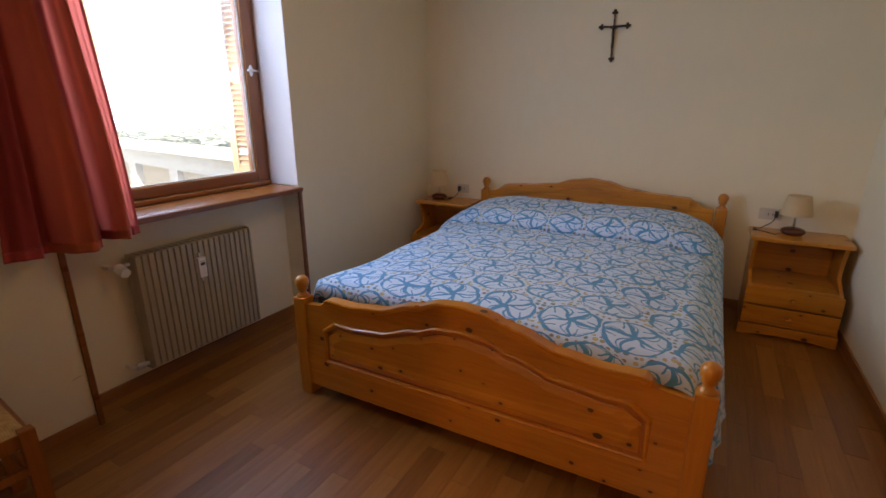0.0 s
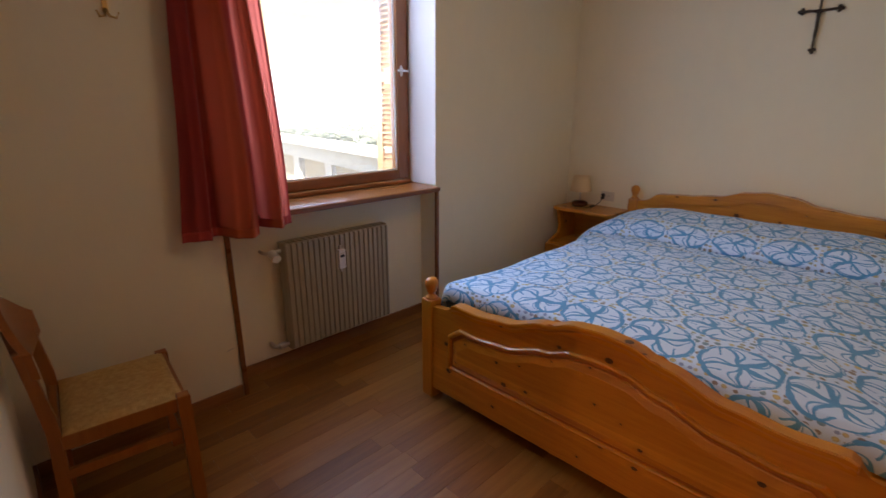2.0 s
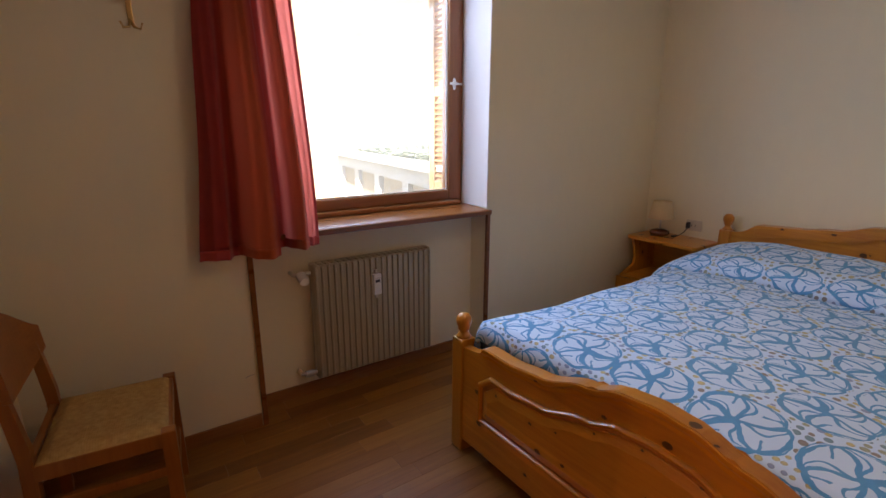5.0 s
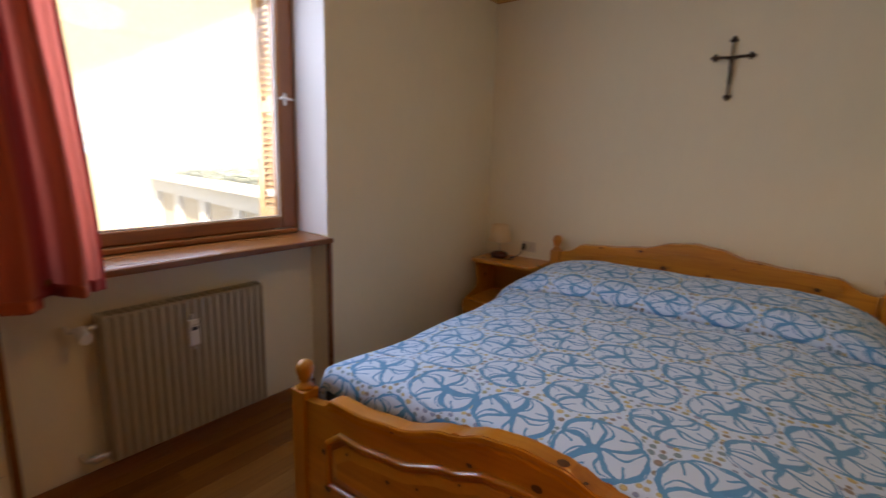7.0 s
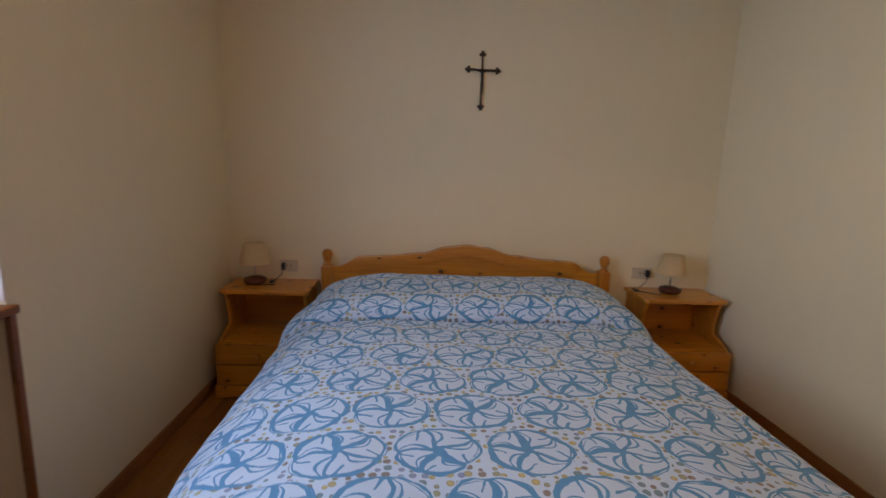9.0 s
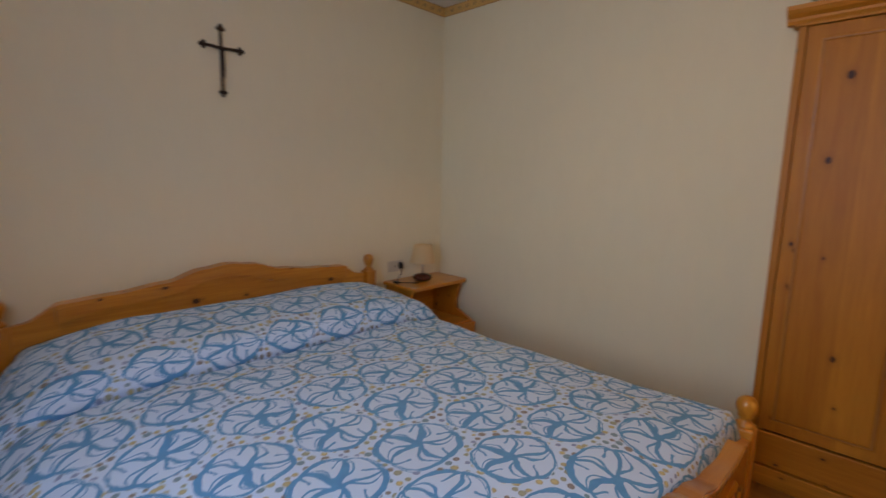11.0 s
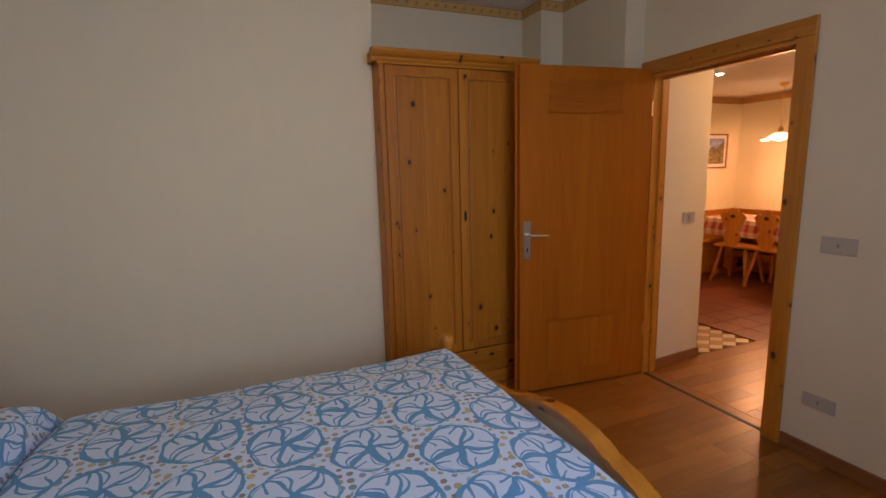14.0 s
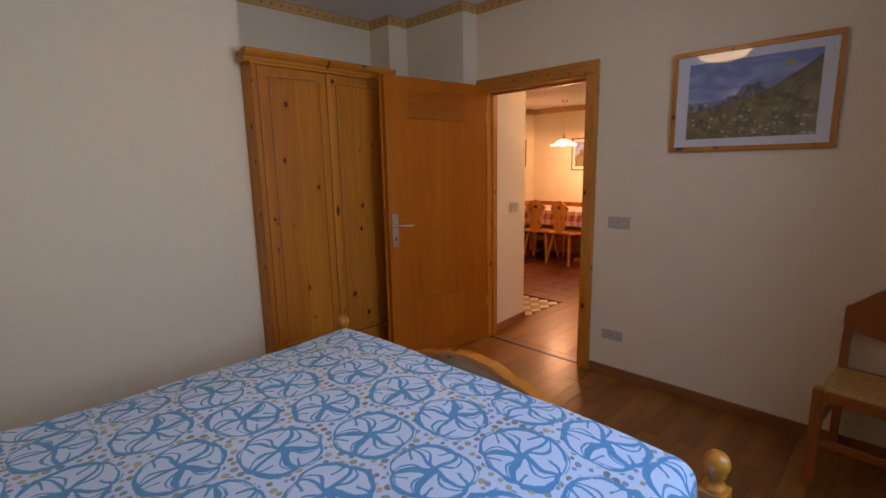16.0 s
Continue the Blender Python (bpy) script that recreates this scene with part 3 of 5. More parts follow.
def lathe(profile, x, y, steps=20, into=None):
    """A turned shape round an upright axis, from rows of (radius, height)."""
    bm = into or bmesh.new()
    rings = []
    for r, z in profile:
        rings.append([bm.verts.new((x + max(r, 0.0003) * math.cos(2 * math.pi * i / steps), y + max(r, 0.0003) * math.sin(2 * math.pi * i / steps), z)) for i in range(steps)])
    for a, b in zip(rings, rings[1:]):
        for i in range(steps):
            bm.faces.new((a[i], a[(i + 1) % steps], b[(i + 1) % steps], b[i]))
    bm.faces.new(rings[0][::-1])
    bm.faces.new(rings[-1])
    return bm


def slab(outline, axis, lo, hi, bevel=0.0, into=None):
    """An outline in two coordinates, drawn out along the third from lo to hi."""
    bm = into or bmesh.new()

    def at(p, w):
        return {"x": (w, p[0], p[1]), "y": (p[0], w, p[1]), "z": (p[0], p[1], w)}[axis]

    a, b = [bm.verts.new(at(p, lo)) for p in outline], [bm.verts.new(at(p, hi)) for p in outline]
    faces = [bm.faces.new(a), bm.faces.new(b[::-1])]
    n = len(a)
    for i in range(n):
        faces.append(bm.faces.new((a[i], b[i], b[(i + 1) % n], a[(i + 1) % n])))
    if bevel:
        rim = [e for f in faces[:2] for e in f.edges]
        bmesh.ops.bevel(bm, geom=rim, offset=bevel, segments=2, affect="EDGES", profile=0.6)
    return bm


def tube(points, radius, steps=8, into=None):
    """A round bar along a line of points."""
    bm = into or bmesh.new()
    pts = [Vector(p) for p in points]
    rings = []
    for i, p in enumerate(pts):
        way = (pts[min(i + 1, len(pts) - 1)] - pts[max(i - 1, 0)]).normalized()
        side = way.cross(Vector((0, 0, 1)) if abs(way.z) < 0.9 else Vector((1, 0, 0))).normalized()
        up = side.cross(way)
        rings.append([bm.verts.new(p + radius * (math.cos(2 * math.pi * k / steps) * side + math.sin(2 * math.pi * k / steps) * up)) for k in range(steps)])
    for a, b in zip(rings, rings[1:]):
        for k in range(steps):
            bm.faces.new((a[k], a[(k + 1) % steps], b[(k + 1) % steps], b[k]))
    bm.faces.new(rings[0][::-1])
    bm.faces.new(rings[-1])
    return bm


def sheet(nu, nv, place, uv=None, name="sheet"):
    """A grid of nu by nv cells; place and uv take s, t from 0 to 1."""
    bm = bmesh.new()
    layer = bm.loops.layers.uv.new("UVMap")
    grid = [[bm.verts.new(place(i / nu, j / nv)) for j in range(nv + 1)] for i in range(nu + 1)]
    for i in range(nu):
        for j in range(nv):
            f = bm.faces.new((grid[i][j], grid[i + 1][j], grid[i + 1][j + 1], grid[i][j + 1]))
            for loop, (a, b) in zip(f.loops, ((i, j), (i + 1, j), (i + 1, j + 1), (i, j + 1))):
                loop[layer].uv = uv(a / nu, b / nv) if uv else (a / nu, b / nv)
    return bm


def structure(name, bm, material, label, category):
    return tagged(part(name, bm, material), label, category, "", "structure")


def smoothstep(a, b, x):
    t = min(max((x - a) / (b - a), 0), 1)
    return t * t * (3 - 2 * t)


def curve_at(rows, x):
    """Smooth height between rows of (x, height)."""
    for (x0, h0), (x1, h1) in zip(rows, rows[1:]):
        if x <= x1:
            return h0 + (h1 - h0) * smoothstep(x0, x1, x)
    return rows[-1][1]


# ---- the shell: bedroom, hall and dining corner ----
CEIL, EAST, SOUTH, ALCOVE = 2.60, 3.22, -3.862, 3.73

structure("wall_north", box(-0.40, 0.0, -0.1, 4.0, 0.25, 2.85), cream, "cream painted plaster wall behind the bed", "wall")
structure("wall_east", box(EAST, -2.20, 0, 4.0, 0, 2.7), cream, "cream painted plaster wall beside the wardrobe", "wall")
structure("wall_alcove", box(ALCOVE, -3.52, 0, 4.0, -2.20, 2.7), cream, "cream wall at the back of the alcove", "wall")
structure("pillar_1", box(3.48, -4.02, 0, 4.0, -3.52, 2.7), cream, "cream plastered pillar in the corner", "pillar")
structure("pillar_2", box(2.85, -3.98, 0, 3.48, -3.71, 2.7), cream, "shallow cream wall step beside the door", "pillar")
bm = box(-0.40, -3.98, 0, 1.90, SOUTH, 2.7)
box(1.90, -3.98, 2.0, 2.85, SOUTH, 2.7, into=bm)
structure("wall_south", bm, cream, "cream painted wall with the doorway to the hall", "wall")

# west wall: window opening above a radiator niche
W0, W1, SILL, HEAD = -3.01, -1.65, 0.905, 2.28
bm = box(-0.40, -3.98, -3.0, 0, W0, 2.7)
box(-0.40, W1, -3.0, 0, 0, 2.7, into=bm)
box(-0.40, W0, HEAD, 0, W1, 2.7, into=bm)
box(-0.40, W0, -3.0, -0.155, W1, SILL, into=bm)
structure("wall_west", bm, cream, "cream painted outer wall with window and radiator niche", "wall")
bm = box(-0.25, W1 - 0.006, SILL + 0.04, -0.001, W1 + 0.004, HEAD)
box(-0.25, W0 - 0.004, SILL + 0.04, -0.001, W0 + 0.006, HEAD, into=bm)
box(-0.25, W0, HEAD - 0.006, -0.001, W1, HEAD + 0.004, into=bm)
structure("window_reveal", bm, reveal_paint, "white painted plaster reveal round the window", "reveal")

bm = slab([(-0.4, 0.25), (-0.4, -4.0), (4.0, -4.0), (4.0, 0.25)], "z", CEIL, CEIL + 0.12)
structure("ceiling", bm, white_paint, "white painted bedroom ceiling", "ceiling")

# the wallpaper border runs round the top of the walls
RUN = [(0, SOUTH), (0, 0), (EAST, 0), (EAST, -2.20), (ALCOVE, -2.20), (ALCOVE, -3.52), (3.48, -3.52), (3.48, -3.71), (2.85, -3.71), (2.85, SOUTH), (0, SOUTH)]
bm = bmesh.new()
layer = bm.loops.layers.uv.new("UVMap")
mid, run = Vector((1.6, -2.0, 0)), 0.0
for (xa, ya), (xb, yb) in zip(RUN, RUN[1:]):
    d = Vector((xb - xa, yb - ya, 0))
    n = Vector((d.y, -d.x, 0)).normalized() * 0.004
    a, b = Vector((xa, ya, 0)) + n, Vector((xb, yb, 0)) + n
    e = d.normalized() * 0.004
    quad = [bm.verts.new((p.x, p.y, z)) for p, z in ((a - e, 2.53), (b + e, 2.53), (b + e, CEIL - 0.002), (a - e, CEIL - 0.002))]
    f = bm.faces.new(quad)
    for loop, uv in zip(f.loops, ((run, 0), (run + d.length, 0), (run + d.length, 1), (run, 1))):
        loop[layer].uv = uv
    run += d.length
structure("wallpaper_border_trim", bm, border_paper, "straw-yellow printed wallpaper border under the ceiling", "border")

structure("floor", box(-0.40, -4.02, -0.2, 4.0, 0.0, -0.012), joint, "oak strip parquet floor of the bedroom", "floor")
structure("floor_hall", box(0.8, -8.2, -0.2, 5.4, -4.02, -0.012), joint, "parquet and tiled floor of the hall", "floor")

# hall and dining corner
structure("wall_hall", slab([(2.778, -4.002), (2.812, -4.460), (5.4, -4.460), (5.4, -4.002)], "z", 0, 2.5), cream, "cream hall wall with a light switch", "wall")
structure("wall_dining_side", box(5.05, -8.1, 0, 5.4, -4.53, 2.5), cream, "cream wall of the dining corner", "wall")
structure("wall_dining_back", box(0.8, -8.2, 0, 5.4, -7.9, 2.5), cream, "cream wall behind the corner bench", "wall")
# unseen wall, added to close the hall against outside light
structure("wall_hall_west", box(0.6, -8.2, 0, 0.8, -3.98, 2.5), cream, "unseen plain cream wall added to close the hall", "wall")
structure("ceiling_hall", box(0.6, -8.2, 2.30, 5.4, -3.99, 2.42), white_paint, "white hall ceiling", "ceiling")
# unseen slab and east wall, added so no sun leaks into the rooms
structure("roof", box(-0.42, -8.4, 2.72, 5.6, 0.27, 2.95), roof_tile, "unseen flat roof slab added to block the sun", "roof")
structure("wall_outer_east", box(5.4, -8.3, -3.0, 5.55, 0.27, 2.72), concrete, "unseen outer wall added to block the sun", "wall")
bm = box(5.05, -7.9, 2.21, 5.03, -4.54, 2.29)
box(0.9, -7.9, 2.21, 5.03, -7.88, 2.29, into=bm)
structure("dining_border_trim", bm, plain("wooden_cornice", (0.50, 0.28, 0.09), 0.5), "honey wooden cornice strip in the dining corner", "trim")


def skirting(name, points):
    """Baseboards along walls, each piece with a rounded top."""
    holder = thing(name, (0, 0, 0), "brown wooden skirting board along the wall", "baseboard", "", "structure")
    for x0, y0, x1, y1 in points:
        mat = base_wood_x if abs(x1 - x0) > abs(y1 - y0) else base_wood_y
        part("board", box(x0, y0, 0.0, x1, y1, 0.068, 0.004), mat, holder)
    return holder


skirting("baseboard", [
    (0.0, -0.014, EAST, -0.001), (EAST - 0.014, -2.19, EAST - 0.001, -0.015), (0.001, -1.63, 0.014, -0.015), (0.001, SOUTH + 0.015, 0.014, W0 - 0.02),
    (-0.154, W0 + 0.002, -0.140, W1 - 0.002), (0.001, SOUTH + 0.001, 1.83, SOUTH + 0.014), (3.12, -3.709, 3.47, -3.697)])
bm = slab([(2.777, -4.003), (2.811, -4.461), (2.811, -4.472), (2.800, -4.472), (2.765, -4.003)], "z", 0.0, 0.07, 0.004)
tagged(part("baseboard_hall", bm, base_wood_y), "brown wooden skirting board in the hall", "baseboard", "", "structure")

# wooden edge strips of the radiator niche
strips = thing("trim_niche", (0, 0, 0), "narrow wooden corner strips edging the radiator niche", "trim", "", "structure")
part("strip", box(-0.010, W0 - 0.016, 0.0, 0.012, W0 + 0.008, SILL - 0.002, 0.003), sill_wood, strips)
part("strip", box(-0.010, W1 - 0.006, 0.0, 0.012, W1 + 0.016, SILL - 0.002, 0.003), sill_wood, strips)


# ---- window ----
win = thing("window_1", (-0.28, -2.33, 0.92), "brown wooden window with one large pane, closed", "window", "", "structure")
frame_part = part("window_frame", box(-0.33, W1 - 0.045, 0.945, -0.255, W1 - 0.007, HEAD - 0.006, 0.004), dark_z, win)
part("window_frame", box(-0.33, W0 + 0.007, 0.945, -0.255, W0 + 0.045, HEAD - 0.006, 0.004), dark_z, win)
part("window_frame", box(-0.33, W0 + 0.046, HEAD - 0.05, -0.255, W1 - 0.046, HEAD - 0.006, 0.004), dark_y, win)
part("window_frame", box(-0.33, W0 + 0.046, 0.945, -0.255, W1 - 0.046, 0.975, 0.004), dark_y, win)
part("window_frame", box(-0.254, W0 + 0.046, 0.947, -0.196, W1 - 0.046, 0.970, 0.006), dark_y, win, "projecting lower frame ledge")
sash = part("sash_stile", box(-0.315, W1 - 0.115, 0.972, -0.238, W1 - 0.040, HEAD - 0.045, 0.007), dark_z, win)
part("sash_stile", box(-0.315, W0 + 0.040, 0.972, -0.238, W0 + 0.115, HEAD - 0.045, 0.007), dark_z, win)
part("sash_rail", box(-0.315, W0 + 0.116, 0.972, -0.239, W1 - 0.116, 1.032, 0.007), dark_y, win)
part("sash_rail", box(-0.315, W0 + 0.116, HEAD - 0.12, -0.239, W1 - 0.116, HEAD - 0.045, 0.007), dark_y, win)
bm = box(-0.262, W0 + 0.112, 1.030, -0.257, W1 - 0.112, 1.040)
box(-0.262, W1 - 0.124, 1.040, -0.257, W1 - 0.114, HEAD - 0.118, into=bm)
part("glazing_seal", bm, white_plastic, win, "pale glazing seal")
pane = part("pane", box(-0.288, W0 + 0.11, 1.028, -0.284, W1 - 0.11, HEAD - 0.115), veiled_glass, win, "clear glass pane")
pane.visible_shadow = False
plate = part("handle_plate", slab([(-1.733 + 0.011 * math.cos(a) , 1.657 + 0.034 * math.sin(a)) for a in [i * math.pi / 8 for i in range(16)]], "x", -0.239, -0.230, 0.002), white_plastic, win, "white window handle plate")
part("handle_lever", tube([(-0.231, -1.733, 1.657), (-0.205, -1.733, 1.657), (-0.200, -1.745, 1.657), (-0.200, -1.785, 1.655)], 0.007), white_plastic, plate, "white turned window lever")
part("handle_lever", tube([(-0.213, -1.733, 1.657), (-0.213, -1.690, 1.656)], 0.006), white_plastic, plate)
part("tilt_hinge", box(-0.238, -1.83, 0.962, -0.222, -1.75, 0.974, 0.003), plain("dull_hinge", (0.25, 0.22, 0.18), 0.4, 0.8), win, "dull metal hinge at the sash foot")
bm = slab([(-0.252, 0.905), (0.018, 0.905), (0.022, 0.911), (0.022, 0.928), (0.016, 0.934), (-0.252, 0.946)], "y", W0 + 0.003, W1 - 0.003)
sill = part("window_sill", bm, sill_wood, win, "polished brown wooden sill board")
part("sill_nosing", box(0.0, W0 - 0.016, 0.904, 0.026, W1 + 0.016, 0.932, 0.006), sill_wood, sill)

# louvred shutter leaf, folded open outside
sh = thing("window_shutter", (-0.45, -1.70, 0.98), "honey wooden louvred shutter leaf, standing open outside", "shutter", "", "structure")
for xa, xb in ((-0.362, -0.345), (-0.535, -0.470)):
    part("stile", box(xa, -1.72, 0.98, xb, -1.685, 2.30, 0.004), shutter_wood, sh)
for za, zb in ((0.98, 1.06), (1.60, 1.66), (2.23, 2.30)):
    part("rail", box(-0.470, -1.718, za, -0.362, -1.687, zb, 0.003), shutter_wood, sh)
for k in range(36):
    z = 1.075 + 0.033 * k
    if 1.585 < z < 1.675 or z > 2.22:
        continue
    part("slat", slab([(-1.722, z - 0.012), (-1.716, z - 0.016), (-1.683, z + 0.012), (-1.689, z + 0.016)], "x", -0.469, -0.363), shutter_wood, sh)
part("hinge", box(-0.44, -1.726, 1.13, -0.36, -1.720, 1.17, 0.002), satin_metal, sh)

# lace half-curtain behind the glass
def lace_place(s, t):
    y = W0 + 0.13 + s * (-1.842 - W0 - 0.13)
    scallop = 0.028 * abs(math.sin(s * math.pi * 8)) if t == 0 else 0
    return (-0.300 + 0.004 * math.sin(s * 70), y, 1.355 - scallop + t * 0.80)


net = part("lace_curtain", sheet(96, 10, lace_place, lambda s, t: (s * 1.1, t * 0.8)), lace)
net.visible_shadow = False
tagged(net, "sheer white lace net with a scalloped hem", "lace curtain")


# ---- red curtain ----
def curtain_edge(z):
    low = smoothstep(2.3, 0.86, z)
    return -3.10 - 0.125 * low, -2.79 + 0.085 * low


FOLDS = [(0.0, 0.066), (0.05, 0.092), (0.12, 0.098), (0.19, 0.044), (0.23, 0.040), (0.31, 0.110), (0.40, 0.136), (0.50, 0.116), (0.57, 0.050), (0.62, 0.042), (0.67, 0.084), (0.73, 0.126), (0.78, 0.112), (0.83, 0.074), (0.90, 0.082), (0.95, 0.070), (1.0, 0.062)]


def fold_coord(s, z):
    """The outer folds open towards the hem: the same fold lies further in at the bottom than at the top."""
    return max(s, 1e-4) ** (0.80 + 0.62 * smoothstep(2.5, 0.95, z))


def curtain_place(s, t, push=0.0, z0=0.862, z1=2.36):
    z = z0 + t * (z1 - z0)
    a, b = curtain_edge(z)
    low = smoothstep(2.2, 0.9, z)
    u = min(max(fold_coord(s, z) + 0.018 * math.sin(z * 2.3 + 0.6) * math.sin(s * math.pi), 0), 1)
    fold = (curve_at(FOLDS, u) - 0.08) * (1.0 + 0.55 * low) + 0.005 * math.sin(u * 37 + 1.3 * z) * (1 - 0.5 * low)
    y = a + (b - a) * s + 0.008 * math.sin(u * 17 + 1.4 * z)
    if s < 0.2:
        y += 0.016 * math.sin((z - 0.86) * 4.6) * (1 - s / 0.2)
    hem = 0.007 * math.sin(s * 9.0 + 0.6) * (1 - 2 * t) if t < 0.5 else 0
    return (0.080 + fold + push, y, z + hem + 0.012 * s * (1 - t))


cur = thing("curtain", (0.08, -2.97, 0.86), "red and orange cloth curtain hanging drawn aside", "curtain")
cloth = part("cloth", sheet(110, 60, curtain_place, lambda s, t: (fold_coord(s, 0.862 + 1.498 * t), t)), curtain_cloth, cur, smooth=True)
cloth.modifiers.new("thick", "SOLIDIFY").thickness = 0.003
hem = part("hem", sheet(110, 4, lambda s, t: curtain_place(s, t * 0.028, 0.004), lambda s, t: (fold_coord(s, 0.87), t * 0.05)), curtain_hem, cur, "double-folded darker hem", smooth=True)
hem.modifiers.new("thick", "SOLIDIFY").thickness = 0.005
rod = thing("curtain_rod", (0.08, -2.33, 2.37), "slim brass curtain rod above the window", "curtain rod")
part("rod", tube([(0.085, -3.22, 2.372), (0.085, -1.5, 2.372)], 0.011, 12), brass, rod, smooth=True)
for y in (-3.18, -1.54):
    part("bracket", tube([(0.0, y, 2.372), (0.085, y, 2.372)], 0.008), brass, rod)


# ---- radiator ----
rad = thing("radiator", (-0.09, -2.36, 0.12), "cream enamelled column radiator in the window niche", "radiator")
R0, R1, NF = -2.715, -2.012, 21
step = (R1 - R0) / NF
for k in range(NF):
    y = R0 + step * k
    m = y + step / 2
    bm = slab([(-0.128, m - 0.0125), (-0.092, m - 0.0135), (-0.070, m - 0.0085), (-0.055, m - 0.0062), (-0.050, m - 0.0035), (-0.050, m + 0.0035), (-0.055, m + 0.0062), (-0.070, m + 0.0085), (-0.092, m + 0.0135), (-0.128, m + 0.0125)], "z", 0.115, 0.738)
    crown = [v for v in bm.verts if v.co.x > -0.06]
    for v in crown:
        v.co.z += 0.014 if v.co.z < 0.4 else -0.014
    part("column", bm, enamel, rad)
part("back_plate", box(-0.110, R0 + 0.008, 0.120, -0.061, R1 - 0.008, 0.732, 0.004), enamel, rad)
bm = tube([(-0.095, R0 + 0.004, 0.70), (-0.095, R1 - 0.004, 0.70)], 0.017, 10)
part("header_pipe", bm, enamel, rad, smooth=True)
part("header_pipe", tube([(-0.095, R0 + 0.004, 0.155), (-0.095, R1 - 0.004, 0.155)], 0.017, 10), enamel, rad, smooth=True)
meter = part("heat_meter", box(-0.052, -2.396, 0.530, -0.028, -2.351, 0.645, 0.004), white_plastic, rad, "white heat-cost meter clipped on the front")
part("display", box(-0.0282, -2.387, 0.600, -0.0268, -2.360, 0.616), black_plastic, meter)
part("printed_line", box(-0.0282, -2.389, 0.622, -0.0270, -2.358, 0.626), grey_plastic, meter)
part("meter_clip", box(-0.060, -2.380, 0.505, -0.045, -2.367, 0.668, 0.002), grey_plastic, rad, "grey mounting clip")
part("valve_pipe", tube([(-0.154, -2.80, 0.695), (-0.10, -2.80, 0.695), (-0.092, -2.775, 0.695), (-0.092, R0, 0.695)], 0.010), satin_metal, rad, "nickel supply pipe")
bm = bmesh.new()
tubes = tube([(-0.092, -2.765, 0.690), (-0.030, -2.765, 0.672)], 0.023, 14, bm)
part("thermostat_knob", tubes, white_plastic, rad, "white thermostat knob", smooth=False)
part("return_pipe", tube([(-0.154, -2.79, 0.150), (-0.10, -2.79, 0.150), (-0.09, -2.77, 0.150), (-0.09, R0, 0.150)], 0.011), satin_metal, rad, "nickel return pipe")
part("return_valve", tube([(-0.09, -2.775, 0.150), (-0.09, -2.735, 0.150)], 0.018, 10), satin_metal, rad)
for y in (-2.55, -2.2):
    part("wall_bracket", box(-0.155, y - 0.012, 0.10, -0.125, y + 0.012, 0.20, 0.002), enamel, rad)


# ---- coat hook on the wall ----
hook = thing("coat_hook", (0.005, -3.333, 1.78), "small brass double coat hook on the wall", "coat hook")
part("plate", box(0.0005, -3.342, 1.755, 0.006, -3.324, 1.86, 0.003), brass, hook)
for side in (-1, 1):
    part("prong", tube([(0.004, -3.333, 1.775), (0.018, -3.333 + side * 0.008, 1.748), (0.030, -3.333 + side * 0.026, 1.742), (0.034, -3.333 + side * 0.034, 1.762)], 0.0045), brass, hook, smooth=True)
for side in (-1, 1):
    arm = part("top_prong", tube([(0.004, -3.333, 1.842), (0.030, -3.333 + side * 0.006, 1.840), (0.050, -3.333 + side * 0.022, 1.846), (0.052, -3.333 + side * 0.036, 1.868)], 0.0055), brass, hook, smooth=True)
    part("knob", lathe([(0.001, 1.864), (0.009, 1.868), (0.011, 1.876), (0.008, 1.884), (0.001, 1.887)], 0.052, -3.333 + side * 0.037, 12), brass, arm, smooth=True)


scuff = part("wall_scuff", slab([(-3.085, 0.268), (-3.060, 0.274), (-3.020 - 0.012, 0.277), (-3.060, 0.279), (-3.085, 0.2715)], "x", 0.0002, 0.0012), grey_plastic)
tagged(scuff, "short grey scuff mark on the painted wall", "scuff", "", "structure")


# ---- bed ----
bed = thing("double_bed", (1.55, -1.19, 0), "knotty honey pine double bed with curved head and foot boards", "bed")
XC = 1.55
FOOT = [(0.0, 0.668), (0.10, 0.660), (0.22, 0.622), (0.42, 0.566), (0.58, 0.551), (0.70, 0.556), (0.715, 0.554), (0.745, 0.515), (0.87, 0.505)]
HEADB = [(0.0, 0.897), (0.12, 0.883), (0.30, 0.837), (0.50, 0.815), (0.70, 0.804), (0.72, 0.797), (0.80, 0.742), (0.87, 0.736)]


def crest(rows, lo, hi, shift=0.0, steps=72):
    return [(XC + lo + (hi - lo) * i / steps, curve_at(rows, abs(lo + (hi - lo) * i / steps)) + shift) for i in range(steps + 1)]


def ribbon(line, width):
    """A closed outline of a band along a line in x and z, of that width, below it."""
    return line + [(x, z - width) for x, z in line[::-1]]


foot = part("footboard", slab([(XC - 0.87, 0.060), (XC + 0.87, 0.060)] + crest(FOOT, -0.87, 0.87)[::-1], "y", -2.324, -2.288, 0.004), pine_x, bed)
part("cap_moulding", slab(ribbon(crest(FOOT, -0.725, 0.725, 0.004), 0.026), "y", -2.334, -2.280, 0.008), pine_x, foot)
part("cap_bead", slab(ribbon(crest(FOOT, -0.722, 0.722, -0.0235), 0.014), "y", -2.331, -2.3235, 0.003), moulding, foot)
part("cap_roll", slab(ribbon(crest(FOOT, -0.722, 0.722, 0.001), 0.013), "y", -2.340, -2.3335, 0.003), moulding, foot)


